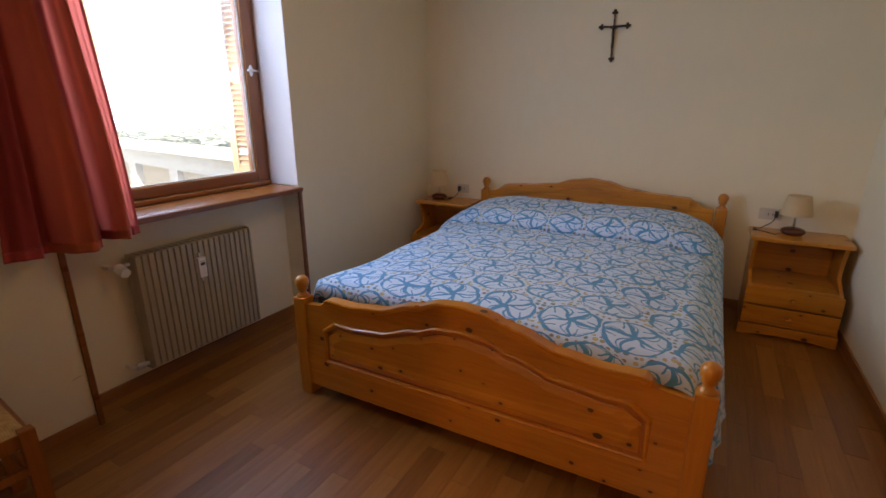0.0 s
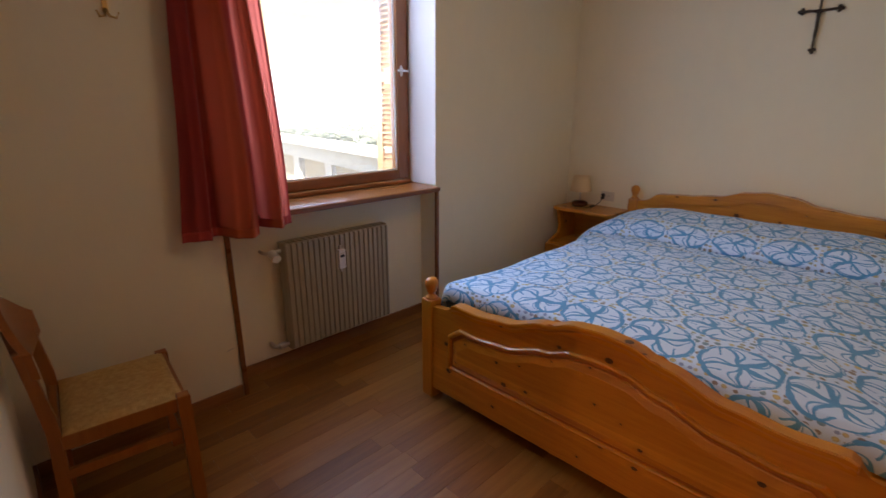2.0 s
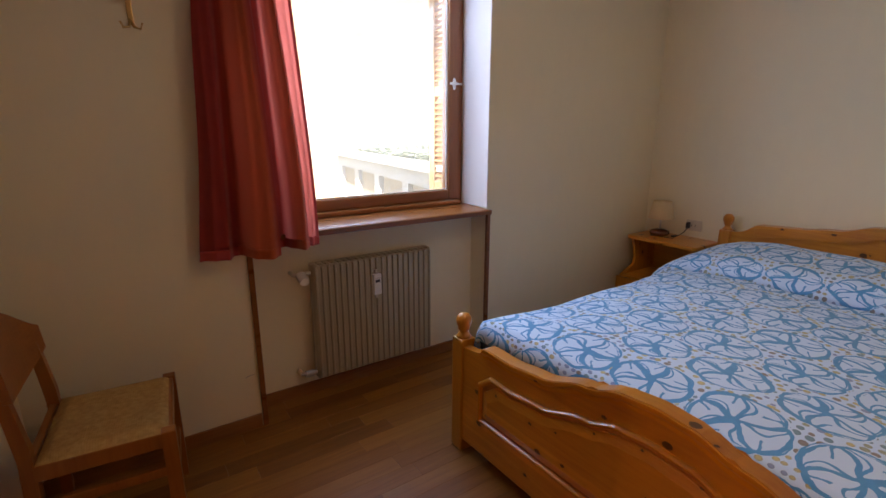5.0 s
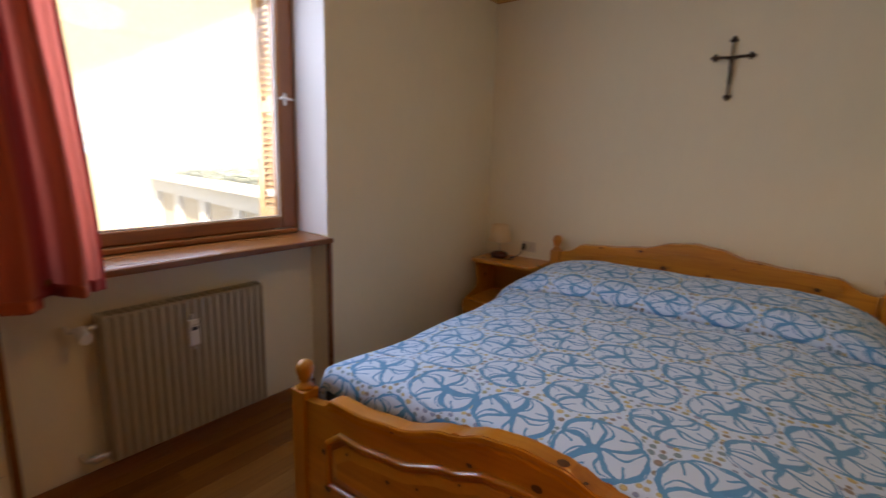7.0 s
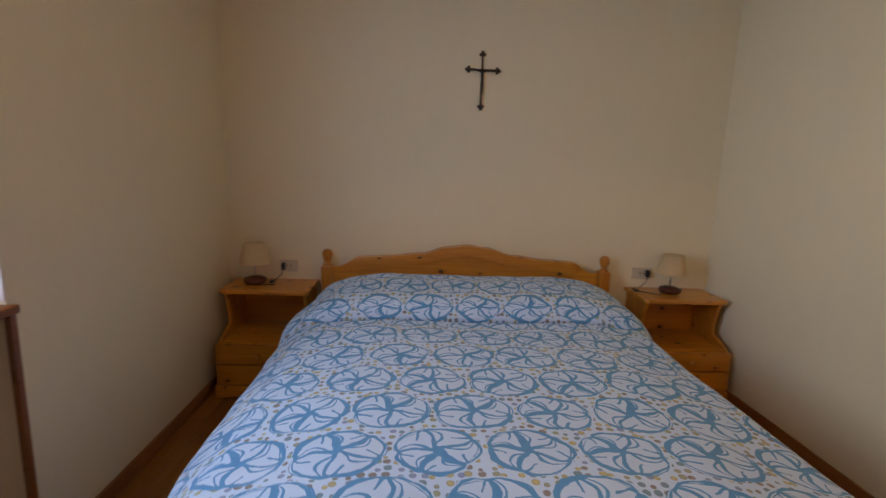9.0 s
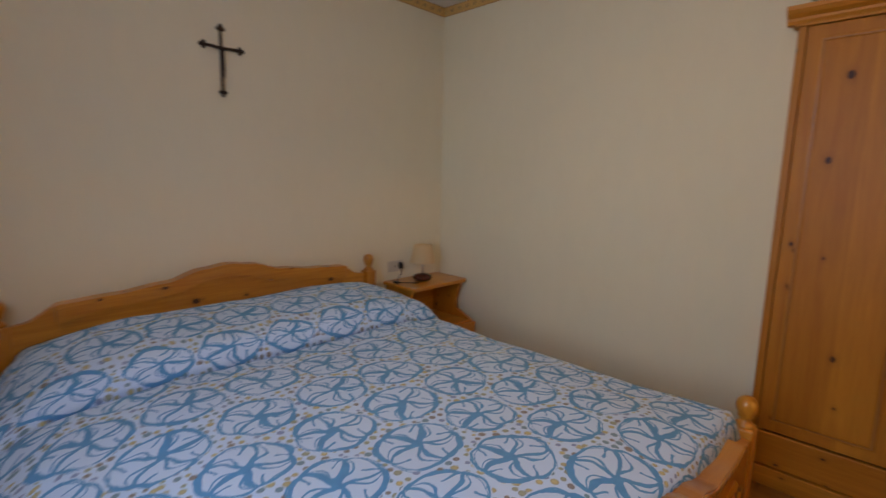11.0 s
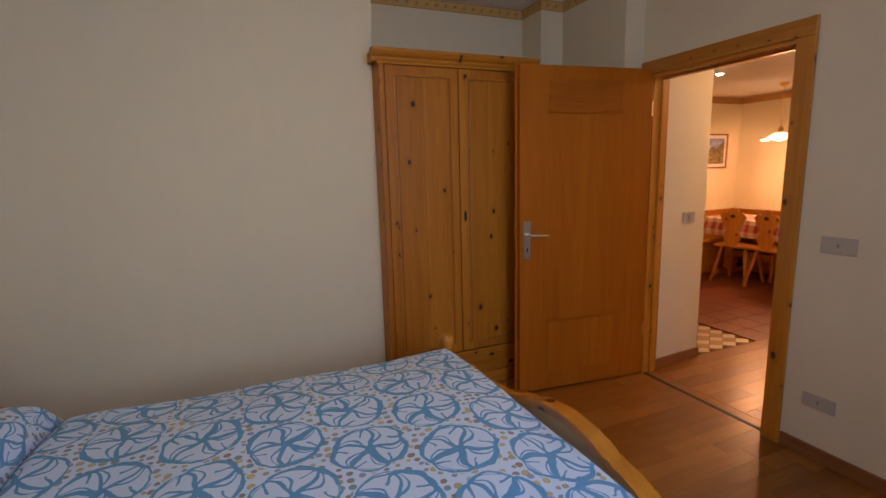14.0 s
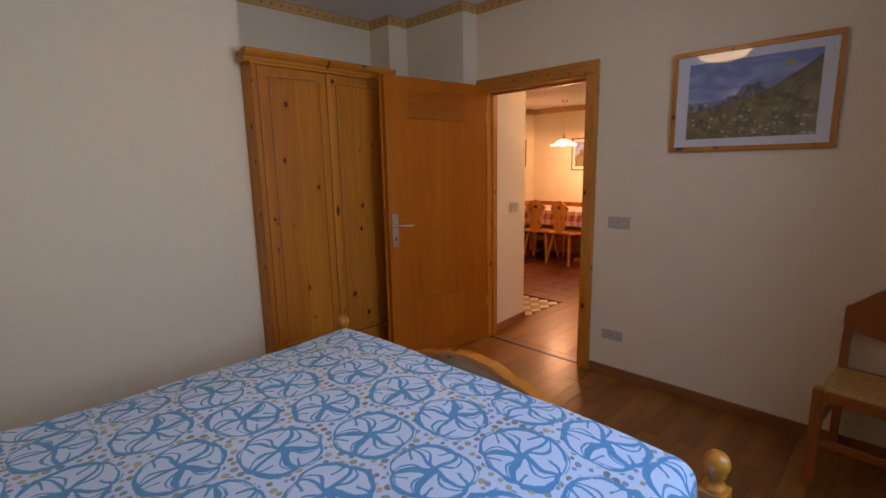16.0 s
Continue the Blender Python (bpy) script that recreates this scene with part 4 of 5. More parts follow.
def panel_outline(inset):
    top = [(x, z - 0.108 - inset) for x, z in crest(FOOT, -0.675 + inset, 0.675 - inset)]
    lo, hi, base = XC - 0.742 + inset, XC + 0.742 - inset, 0.215 + inset
    left = [(lo, 0.398 - inset)]
    return [(lo, base), (hi, base), (hi, 0.398 - inset)] + top[::-1] + left


def band(profile, cap=False):
    """A frame that follows the panel's outline, with a profile of (inset, y)."""
    bm = bmesh.new()
    rows = [[bm.verts.new((x, y, z)) for x, z in panel_outline(inset)] for inset, y in profile]
    n = len(rows[0])
    for a, b in zip(rows, rows[1:]):
        for i in range(n):
            bm.faces.new((a[i], a[(i + 1) % n], b[(i + 1) % n], b[i]))
    if cap:
        bm.faces.new(rows[-1])
    bmesh.ops.recalc_face_normals(bm, faces=bm.faces)
    return bm


part("panel_moulding", band([(0.0, -2.324), (0.001, -2.331), (0.005, -2.336), (0.010, -2.337), (0.015, -2.334), (0.018, -2.328), (0.019, -2.323)]), moulding, foot, "rounded moulding round the panel")
# flat strip of darker pine: the groove's shade is put into its colour
part("panel_groove", band([(0.016, -2.3246), (0.034, -2.3250)]), wood("groove_shade_pine", (0.34, 0.095, 0.010), (0.46, 0.15, 0.02), "x"), foot)
part("raised_panel", band([(0.032, -2.3235), (0.032, -2.329), (0.036, -2.331), (0.060, -2.3375), (0.064, -2.3385)], True), pine_x, foot)
part("inner_face", slab([(XC - 0.80, 0.10), (XC + 0.80, 0.10)] + crest(FOOT, -0.80, 0.80, -0.024)[::-1], "y", -2.2885, -2.2845), wood("pale_pine", (0.40, 0.27, 0.13), (0.56, 0.40, 0.22), "x", 0.2, 0.5, 1.0, 0.0), foot, "pale unvarnished inner face")
# the footboard stands slightly askew
for ob in [foot] + list(foot.children):
    xs = [v.co.x for v in ob.data.vertices]
    middle = (min(xs) + max(xs)) / 2
    for v in ob.data.vertices:
        v.co.y += 0.018 * (v.co.x - middle)
head = part("headboard", slab([(XC - 0.87, 0.25), (XC + 0.87, 0.25)] + crest(HEADB, -0.87, 0.87)[::-1], "y", -0.095, -0.062, 0.004), pine_x, bed)
part("cap_moulding", slab(ribbon(crest(HEADB, -0.72, 0.72, 0.004), 0.016), "y", -0.123, -0.052, 0.006), pine_x, head)
WAVE = [(0.0, 0.836), (0.10, 0.828), (0.24, 0.780), (0.42, 0.764), (0.58, 0.748), (0.72, 0.726)]
part("crest_board", slab(crest(HEADB, -0.716, 0.716, -0.012) + crest(WAVE, -0.716, 0.716)[::-1], "y", -0.121, -0.0945, 0.007), pine_x, head, "thick crest board with a wavy lower edge")
part("inner_panel", slab([(XC - 0.70, 0.32), (XC + 0.70, 0.32)] + crest(WAVE, -0.70, 0.70, -0.004)[::-1], "y", -0.0985, -0.0945), pine_x, head)
for x, y, top in ((0.660, -2.312, 0.534), (2.442, -2.282, 0.538), (0.653, -0.078, 0.743), (2.464, -0.082, 0.748)):
    post = part("post", box(x - 0.036, y - 0.036, 0, x + 0.036, y + 0.036, top, 0.007), pine_z, bed)
    part("finial", lathe([(0.030, top - 0.002), (0.033, top + 0.004), (0.026, top + 0.012), (0.018, top + 0.022), (0.019, top + 0.032), (0.026, top + 0.037), (0.024, top + 0.043),
                          (0.031, top + 0.058), (0.034, top + 0.074), (0.031, top + 0.090), (0.020, top + 0.103), (0.006, top + 0.108)], x, y, 24), pine_z, post, "turned ball finial", smooth=True)
for x in (0.64, 2.435):
    part("side_rail", box(x, -2.262, 0.20, x + 0.028, -0.116, 0.36, 0.004), pine_y, bed)
for k in range(14):
    part("slat", box(0.67, -2.20 + k * 0.152, 0.262, 2.434, -2.12 + k * 0.152, 0.282, 0.003), clear_x, bed)
mat = part("mattress", box(0.690, -2.262, 0.284, 2.412, -0.112, 0.575, 0.05), mattress_cloth)
tagged(mat, "blue ticking mattress mostly hidden under the bedspread", "mattress")


def cover_profile(s):
    """Across the bed: offset from the middle and drop from the top, by arc length."""
    a, side = abs(s), 1 if s > 0 else -1
    flat, rad_ = 0.800, 0.075
    bend = rad_ * math.pi / 2
    if a < flat:
        return s, 0.0
    if a < flat + bend:
        w = (a - flat) / rad_
        return side * (flat + rad_ * math.sin(w)), rad_ * (1 - math.cos(w))
    return side * (flat + rad_), rad_ + (a - flat - bend)


def cover_place(s, y):
    arc = (s - 0.5) * 2 * 1.30
    x, drop = cover_profile(arc)
    z = 0.610 + 0.024 * smoothstep(-1.75, -2.2, y) * (1 - 0.8 * smoothstep(-0.5, 0.6, x))
    z += 0.026 * (1 - smoothstep(0.45, 0.86, abs(x))) * smoothstep(-2.27, -2.05, y)
    # bolster under the cover at the head end
    rise = min(max((y + 0.785) / 0.150, 0), 1)
    hump = math.sin(rise * math.pi / 2) ** 0.8 * (0.86 + 0.14 * smoothstep(-0.64, -0.45, y)) * (1 - 0.5 * smoothstep(-0.34, -0.10, y))
    ends = 1 - 0.32 * smoothstep(0.66, 0.88, abs(x))
    z += 0.122 * hump * ends
    z -= 0.020 * math.exp(-((y + 0.785) / 0.020) ** 2) * (1 - smoothstep(0.82, 0.87, abs(x)))
    y_out = y - 0.030 * math.sin(math.pi * rise) ** 1.5 * (1 - smoothstep(0.80, 0.87, abs(x)) * 0.6)
    # foot edge tucks down behind the footboard
    z -= 0.085 * smoothstep(-2.250, -2.284, y) ** 1.5
    z += 0.006 * math.sin(3.1 * x + 2.4 * y) + 0.004 * math.sin(9 * y + 4 * x) + 0.004 * noise.noise((x * 6, y * 6, 0.3))
    z -= 0.014 * smoothstep(0.45, 0.87, abs(x))
    fall = max(drop - 0.075, 0)
    wave = fall / 0.33 * (0.016 * math.sin(13 * y + 1.2 * math.sin(5 * y)) + 0.008 * math.sin(31 * y))
    posts = smoothstep(-2.24, -2.12, y) * (1 - smoothstep(-0.22, -0.12, y))
    x += (1 if x > 0 else -1) * ((0.060 if x < 0 else 0.070) * smoothstep(0, 0.14, drop) * posts + wave * posts + 0.08 * fall * posts - 0.02 * (1 - posts) * smoothstep(0, 0.1, drop))
    if x < 0:
        x -= 0.070 * smoothstep(0, 0.16, drop) * smoothstep(-2.26, -1.70, y) * (1 - smoothstep(-0.58, -0.44, y))
    return (XC + x + 0.002, y_out, max(z - drop, 0.17))


spread = thing("bedspread", (XC, -1.2, 0.55), "white cotton bedspread printed with blue five-petalled rounds and coloured dots", "bedspread")
for nm, ya, yb, rows_, lab in (("main_sheet", -2.284, -0.785, 84, ""), ("pillow_cover", -0.785, -0.098, 44, "bulging cover over the pillow roll")):
    cover = part(nm, sheet(128, rows_, lambda s, t: cover_place(s, ya + (yb - ya) * t), lambda s, t: ((s - 0.5) * 2.60 + 5.0, (ya + (yb - ya) * t) + 5.0 - 0.085 * smoothstep(-2.250, -2.284, ya + (yb - ya) * t) ** 1.5 + (0.07 + 0.11 * smoothstep(-0.800, -0.690, ya + (yb - ya) * t) if yb > -0.2 else 0))), cotton, spread, lab, smooth=True)
    cover.modifiers.new("thick", "SOLIDIFY").thickness = 0.006


# ---- nightstands ----
def nightstand(x0, x1, y_back=-0.004):
    """Pine bedside cabinet with an open shelf over two drawers, its lower half deeper."""
    xm = (x0 + x1) / 2
    ns = thing("nightstand", (xm, y_back, 0), "honey pine nightstand with open shelf and two drawers", "nightstand", "nightstands beside the bed")
    yt, yb = -0.298, -0.410
    outline = [(y_back, 0.06), (yb, 0.06), (yb, 0.325), (yb + 0.02, 0.345), (yt + 0.045, 0.395), (yt + 0.055, 0.45), (yt + 0.035, 0.53), (yt, 0.605), (y_back, 0.605)]
    for x in (x0 + 0.02, x1 - 0.042):
        part("side_panel", slab(outline, "x", x, x + 0.022, 0.003), pine_z, ns)
    part("top", slab([(x0, y_back), (x0, yt - 0.012), (x0 + 0.02, yt - 0.032), (x1 - 0.02, yt - 0.032), (x1, yt - 0.012), (x1, y_back)], "z", 0.606, 0.632, 0.006), pine_x, ns)
    part("shelf", box(x0 + 0.043, yb + 0.012, 0.322, x1 - 0.043, y_back, 0.340, 0.003), pine_x, ns)
    part("back_panel", box(x0 + 0.043, y_back - 0.012, 0.08, x1 - 0.043, y_back - 0.001, 0.604), pine_x, ns)
    for z0, z1 in ((0.212, 0.330), (0.082, 0.204)):
        dr = part("drawer_front", box(x0 + 0.012, yb - 0.020, z0, x1 - 0.012, yb - 0.001, z1, 0.005), pine_x, ns)
        zc = (z0 + z1) / 2
        part("knob", lathe([(0.006, 0), (0.007, 0.010), (0.015, 0.016), (0.016, 0.022), (0.010, 0.028), (0.001, 0.030)], 0, 0, 14), pine_z, dr, "turned wooden knob", smooth=True)
        kn = dr.children[0]
        kn.matrix_local = Matrix.Translation(Vector((xm, yb - 0.019, zc)) - Vector((xm, y_back, 0))) @ Matrix.Rotation(radians(90), 4, "X") @ Matrix.Translation(Vector((xm, y_back, 0)))
    wavy = [(x0 + 0.004, 0.0), (x0 + 0.05, 0.0)] + [(x0 + 0.05 + (x1 - x0 - 0.10) * i / 16, 0.018 * math.sin(math.pi * i / 16) ** 0.6) for i in range(1, 16)] + [(x1 - 0.05, 0.0), (x1 - 0.004, 0.0), (x1 - 0.004, 0.075), (x0 + 0.004, 0.075)]
    part("plinth", slab(wavy, "y", yb - 0.026, yb - 0.002, 0.003), pine_x, ns)
    part("foot_panel", box(x0 + 0.02, yb, 0.0, x0 + 0.042, y_back, 0.059), pine_z, ns)
    part("foot_panel", box(x1 - 0.042, yb, 0.0, x1 - 0.02, y_back, 0.059), pine_z, ns)
    return ns


nightstand(2.650, 3.184)
nightstand(0.060, 0.585)


def bedside_lamp(x, y, tilt):
    z = 0.633
    la = thing("table_lamp", (x, y, z), "small bedside lamp with brown glazed base and cream shade", "lamp", "bedside lamps")
    part("base", lathe([(0.040, z), (0.062, z + 0.010), (0.070, z + 0.024), (0.064, z + 0.038), (0.040, z + 0.048), (0.012, z + 0.052)], x, y, 28), glaze, la, "flattened brown ceramic base", smooth=True)
    part("stem", lathe([(0.006, z + 0.05), (0.0055, z + 0.165)], x, y, 12), satin_metal, la, smooth=True)
    sh_ = bmesh.new()
    lathe([(0.090, z + 0.132), (0.089, z + 0.140), (0.063, z + 0.258), (0.061, z + 0.258), (0.087, z + 0.140), (0.088, z + 0.132)], x, y, 32, sh_)
    for f in [f for f in sh_.faces if len(f.verts) > 4]:
        sh_.faces.remove(f)
    part("shade", sh_, shade_cloth, la, "cream conical cloth shade", smooth=True)
    part("bulb", lathe([(0.008, z + 0.16), (0.014, z + 0.175), (0.020, z + 0.20), (0.014, z + 0.222), (0.002, z + 0.228)], x, y, 14), white_plastic, la, smooth=True)
    return la


bedside_lamp(2.880, -0.165, 0)
bedside_lamp(0.222, -0.165, 0)


def wall_plate(name, x, y, z, w, h, facing, label, category, keys=0, material=None):
    """A flat switch or socket plate; facing is the side to which it looks: n, s, w."""
    d = 0.007
    ob = thing(name, (x, y, z), label, category)

    def slabbed(u0, v0, u1, v1, lo, hi, bev=0.0):
        if facing == "s":
            return box(x + u0, y - hi, z + v0, x + u1, y - lo, z + v1, bev)
        if facing == "n":
            return box(x + u0, y + lo, z + v0, x + u1, y + hi, z + v1, bev)
        return box(x - hi, y + u0, z + v0, x - lo, y + u1, z + v1, bev)

    part("plate", slabbed(-w / 2, -h / 2, w / 2, h / 2, 0.0005, d, 0.003), material or beige_plastic, ob)
    for k in range(keys):
        u = (k - (keys - 1) / 2) * 0.026
        part("module", slabbed(u - 0.012, -0.022, u + 0.012, 0.022, d, d + 0.003, 0.001), material or beige_plastic, ob)
        part("slot", slabbed(u - 0.002, -0.008, u + 0.002, 0.008, d + 0.003, d + 0.0042), black_plastic, ob)
    return ob


wall_plate("socket", 2.760, 0.0, 0.727, 0.135, 0.078, "s", "beige wall socket plate with a plug in it", "socket", 2)
wall_plate("socket", 0.388, 0.0, 0.718, 0.115, 0.078, "s", "beige wall socket plate with a plug in it", "socket", 2)
wall_plate("light_switch", 1.668, SOUTH, 1.040, 0.142, 0.076, "n", "grey-beige light switch plate beside the door", "switch", 1, grey_plastic)
wall_plate("socket", 1.679, SOUTH, 0.288, 0.142, 0.068, "n", "grey-beige wall socket above the skirting", "socket", 1, grey_plastic)
wall_plate("light_switch", 0.160, SOUTH, 1.045, 0.075, 0.095, "n", "cream switch plate in the corner by the chair", "switch", 1)


def plug_and_cord(px, pz, lx, ly, sway):
    """A black plug with its cord that lies over the nightstand to the lamp."""
    ob = thing("power_cord", (px, -0.02, pz), "black plug with a thin lamp cord", "cord", "lamp cords")
    part("plug", box(px - 0.010, -0.045, pz - 0.026, px + 0.010, -0.0145, pz + 0.020, 0.004), black_plastic, ob)
    part("cord", tube([(px, -0.035, pz - 0.024), (px - 0.02 * sway, -0.06, pz - 0.055), (px - 0.075 * sway, -0.08, 0.645), (px - 0.10 * sway, -0.13, 0.6355), (px - 0.03 * sway, -0.19, 0.6355), (lx - 0.10 * sway, -0.22, 0.6355), (lx - 0.060 * sway, ly - 0.01, 0.640)], 0.0028, 6), black_plastic, ob, smooth=True)
    part("cord_switch", box(px - 0.115 * sway - 0.012, -0.145, 0.6335, px - 0.115 * sway + 0.012, -0.095, 0.646, 0.004), black_plastic, ob)


plug_and_cord(2.790, 0.735, 2.880, -0.165, 1)
plug_and_cord(0.358, 0.722, 0.222, -0.165, 0.4)


# ---- crucifix: one plain mesh ----
bm = slab([(1.597, 1.775), (1.603, 1.775), (1.606, 1.80), (1.6045, 2.09), (1.595, 2.09), (1.594, 1.80)], "y", -0.016, -0.003, 0.002)
slab([(1.515, 1.992), (1.695, 1.988), (1.695, 2.004), (1.60, 2.002), (1.515, 2.006)], "y", -0.018, -0.005, 0.002, bm)


def bud(x, z, dx, dz):
    """Three-lobed end of a cross arm."""
    for ox, oz, r in ((0, 0, 0.013), (dx * 0.014, dz * 0.014, 0.011), (dz * 0.012, dx * 0.012, 0.010), (-dz * 0.012, -dx * 0.012, 0.010)):
        bmesh.ops.create_uvsphere(bm, u_segments=10, v_segments=6, radius=r, matrix=Matrix.Translation((x + ox, -0.011, z + oz)) @ Matrix.Diagonal((1, 0.6, 1, 1)))


for args in ((1.600, 2.088, 0, 1), (1.601, 1.778, 0, -1), (1.516, 1.999, -1, 0), (1.694, 1.996, 1, 0)):
    bud(*args)
tube([(1.600, -0.022, 1.985), (1.600, -0.026, 1.95), (1.603, -0.022, 1.90), (1.600, -0.020, 1.85)], 0.009, 8, bm)
tube([(1.545, -0.021, 2.003), (1.600, -0.021, 1.980), (1.655, -0.021, 2.001)], 0.0045, 6, bm)
cross = part("crucifix", bm, iron)
tagged(cross, "small dark bronze crucifix hanging on the wall", "crucifix")


# ---- wardrobe ----
wd = thing("wardrobe", (3.4, -2.67, 0), "knotty pine two-door wardrobe standing in the alcove", "wardrobe")
WX, Y1, Y0 = 3.082, -2.188, -3.175
part("side_panel", box(WX + 0.02, Y1 - 0.022, 0.0, 3.70, Y1, 2.03, 0.003), clear_z, wd)
part("side_panel", box(WX + 0.02, Y0, 0.0, 3.70, Y0 + 0.022, 2.03, 0.003), clear_z, wd)
part("back_panel", box(3.69, Y0 + 0.022, 0.05, 3.70, Y1 - 0.022, 2.03), clear_z, wd)
part("top_panel", box(WX + 0.02, Y0, 2.031, 3.70, Y1, 2.05, 0.002), clear_y, wd)
part("corner_stile", box(WX, Y1 - 0.030, 0.0, WX + 0.020, Y1, 2.03, 0.003), clear_z, wd)
part("corner_stile", box(WX, Y0, 0.0, WX + 0.020, Y0 + 0.030, 2.03, 0.003), clear_z, wd)
part("head_rail", box(WX, Y0 + 0.031, 2.006, WX + 0.020, Y1 - 0.031, 2.03), clear_y, wd)
prof = [(WX + 0.03, 2.018), (WX - 0.004, 2.018), (WX - 0.012, 2.030), (WX - 0.014, 2.040), (WX - 0.030, 2.052), (WX - 0.040, 2.068), (WX - 0.042, 2.084), (WX + 0.03, 2.084)]
bm = slab(prof, "y", Y0 - 0.040, Y1 + 0.040)
cornice = part("cornice", bm, clear_y, wd, "moulded pine cornice")
part("cornice_return", box(WX + 0.03, Y1 + 0.001, 2.020, 3.20, Y1 + 0.030, 2.084, 0.006), clear_x, cornice)
part("cornice_bead", box(WX - 0.010, Y0 - 0.01, 2.006, WX - 0.001, Y1 + 0.01, 2.018, 0.003), clear_y, cornice)


def wardrobe_door(ya, yb):
    """A framed door with a raised centre panel; ya is the northern edge."""
    z0, z1, st = 0.262, 2.003, 0.062
    d = part("door", box(WX - 0.002, yb + 0.002, z0, WX + 0.018, ya - 0.002, z1, 0.004), clear_z, wd)
    ins = [(ya - st, z0 + st), (yb + st, z0 + st), (yb + st, z1 - st), (ya - st, z1 - st)]
    # thin darker plate on the door, coloured as the shade of a groove
    part("panel_groove", box(WX - 0.0035, yb + st - 0.012, z0 + st - 0.012, WX - 0.001, ya - st + 0.012, z1 - st + 0.012), wood("wardrobe_groove_shade", (0.34, 0.13, 0.028), (0.46, 0.20, 0.05), "z"), d)
    part("raised_panel", slab(ins, "x", WX - 0.011, WX - 0.002, 0.008), clear_z, d)
    for za, zb in ((z0 + st - 0.014, z0 + st - 0.006), (z1 - st + 0.006, z1 - st + 0.014)):
        part("bead", box(WX - 0.007, yb + st - 0.014, za, WX - 0.002, ya - st + 0.014, zb, 0.002), clear_z, d)
    for y in (ya - st + 0.010, yb + st - 0.010):
        part("bead", box(WX - 0.007, y - 0.004, z0 + st - 0.005, WX - 0.002, y + 0.004, z1 - st + 0.005, 0.002), clear_z, d)
    return d


wardrobe_door(Y1 - 0.031, -2.667)
right = wardrobe_door(-2.669, Y0 + 0.031)
bm = slab([(-2.700 + 0.011 * math.cos(a) * (1.0 if k % 2 else 0.62), 1.134 + 0.038 * math.sin(a) * (1.0 if k % 3 else 0.8)) for k, a in enumerate([i * math.pi / 8 for i in range(16)])], "x", WX - 0.006, WX - 0.002)
esc = part("keyhole_plate", bm, iron, right, "dark ornate keyhole plate")
part("drawer_front", box(WX - 0.004, Y0 + 0.033, 0.095, WX + 0.018, Y1 - 0.033, 0.252, 0.005), clear_y, wd)
part("plinth", box(WX - 0.012, Y0 - 0.004, 0.0, WX + 0.018, Y1 + 0.004, 0.088, 0.005), clear_y, wd)


# ---- door and its frame ----
jamb = thing("door_frame", (2.34, SOUTH, 0), "honey pine door frame round the open doorway", "door frame", "", "structure")
for x0, x1 in ((1.835, 1.920), (2.757, 2.842)):
    part("architrave", box(x0, SOUTH + 0.001, 0, x1, SOUTH + 0.020, 1.972, 0.004), pine_z, jamb)
    part("architrave", box(x0, -4.000, 0, x1, -3.981, 1.972, 0.004), pine_z, jamb)
for y0, y1 in ((SOUTH + 0.001, SOUTH + 0.021), (-4.001, -3.981)):
    part("head_architrave", box(1.835, y0, 1.973, 2.842, y1, 2.053, 0.004), pine_x, jamb)
part("jamb", box(1.902, -3.980, 0, 1.925, SOUTH, 1.975), pine_z, jamb)
part("jamb", box(2.752, -3.980, 0, 2.775, SOUTH, 1.975), pine_z, jamb)
part("jamb_head", box(1.925, -3.980, 1.955, 2.752, SOUTH, 1.976), pine_x, jamb)
part("stop", box(1.925, -3.962, 0, 1.936, -3.925, 1.954, 0.002), pine_z, jamb)
part("stop", box(2.741, -3.962, 0, 2.752, -3.925, 1.954, 0.002), pine_z, jamb)
part("stop", box(1.937, -3.962, 1.943, 2.740, -3.925, 1.954, 0.002), pine_x, jamb)
part("strike_plate", box(1.9245, -3.912, 0.93, 1.9262, -3.868, 1.13), satin_metal, jamb, "nickel strike plate")
tagged(part("threshold", box(1.926, -3.905, -0.011, 2.751, -3.880, 0.003, 0.002), rubber_seal), "narrow dark threshold strip in the doorway", "threshold", "", "structure")

leaf_ob = thing("door_1", (2.752, -3.852, 0), "honey veneered wooden door standing wide open", "door", "", "structure")
DW, DT = 0.905, 0.040
swing = Matrix.Translation((2.752, -3.852, 0)) @ Matrix.Rotation(radians(-6.6), 4, "Z")
local = leaf_ob.location.copy()


def door_part(name, bm, material, parent, label="", smooth=False):
    """Parts drawn with the door at the origin, hinge at y = 0, then swung open."""
    bmesh.ops.transform(bm, matrix=swing, verts=bm.verts)
    return part(name, bm, material, parent, label, smooth)


slab_ob = door_part("leaf", box(0.0, 0.0, 0.008, DT, DW, 2.003, 0.003), veneer_z, leaf_ob)
door_part("rebate", box(DT - 0.002, -0.002, 0.008, DT + 0.010, DW + 0.012, 2.012, 0.002), veneer_z, leaf_ob)
door_part("upper_panel", box(-0.004, 0.215, 1.745, 0.001, 0.715, 1.925, 0.002), veneer_y, slab_ob, "upper panel with crossways grain")
door_part("panel_line", box(-0.005, 0.205, 1.732, 0.0005, 0.725, 1.744, 0.002), veneer_y, slab_ob)
door_part("panel_line", box(-0.005, 0.205, 0.455, 0.0005, 0.725, 0.466, 0.002), veneer_y, slab_ob)
door_part("lower_panel", box(-0.003, 0.215, 0.120, 0.001, 0.715, 0.452, 0.002), veneer_z, slab_ob)
lockplate = door_part("lock_plate", box(-0.007, DW - 0.068, 0.870, 0.0005, DW - 0.025, 1.101, 0.002), satin_metal, leaf_ob, "satin nickel long lock plate")
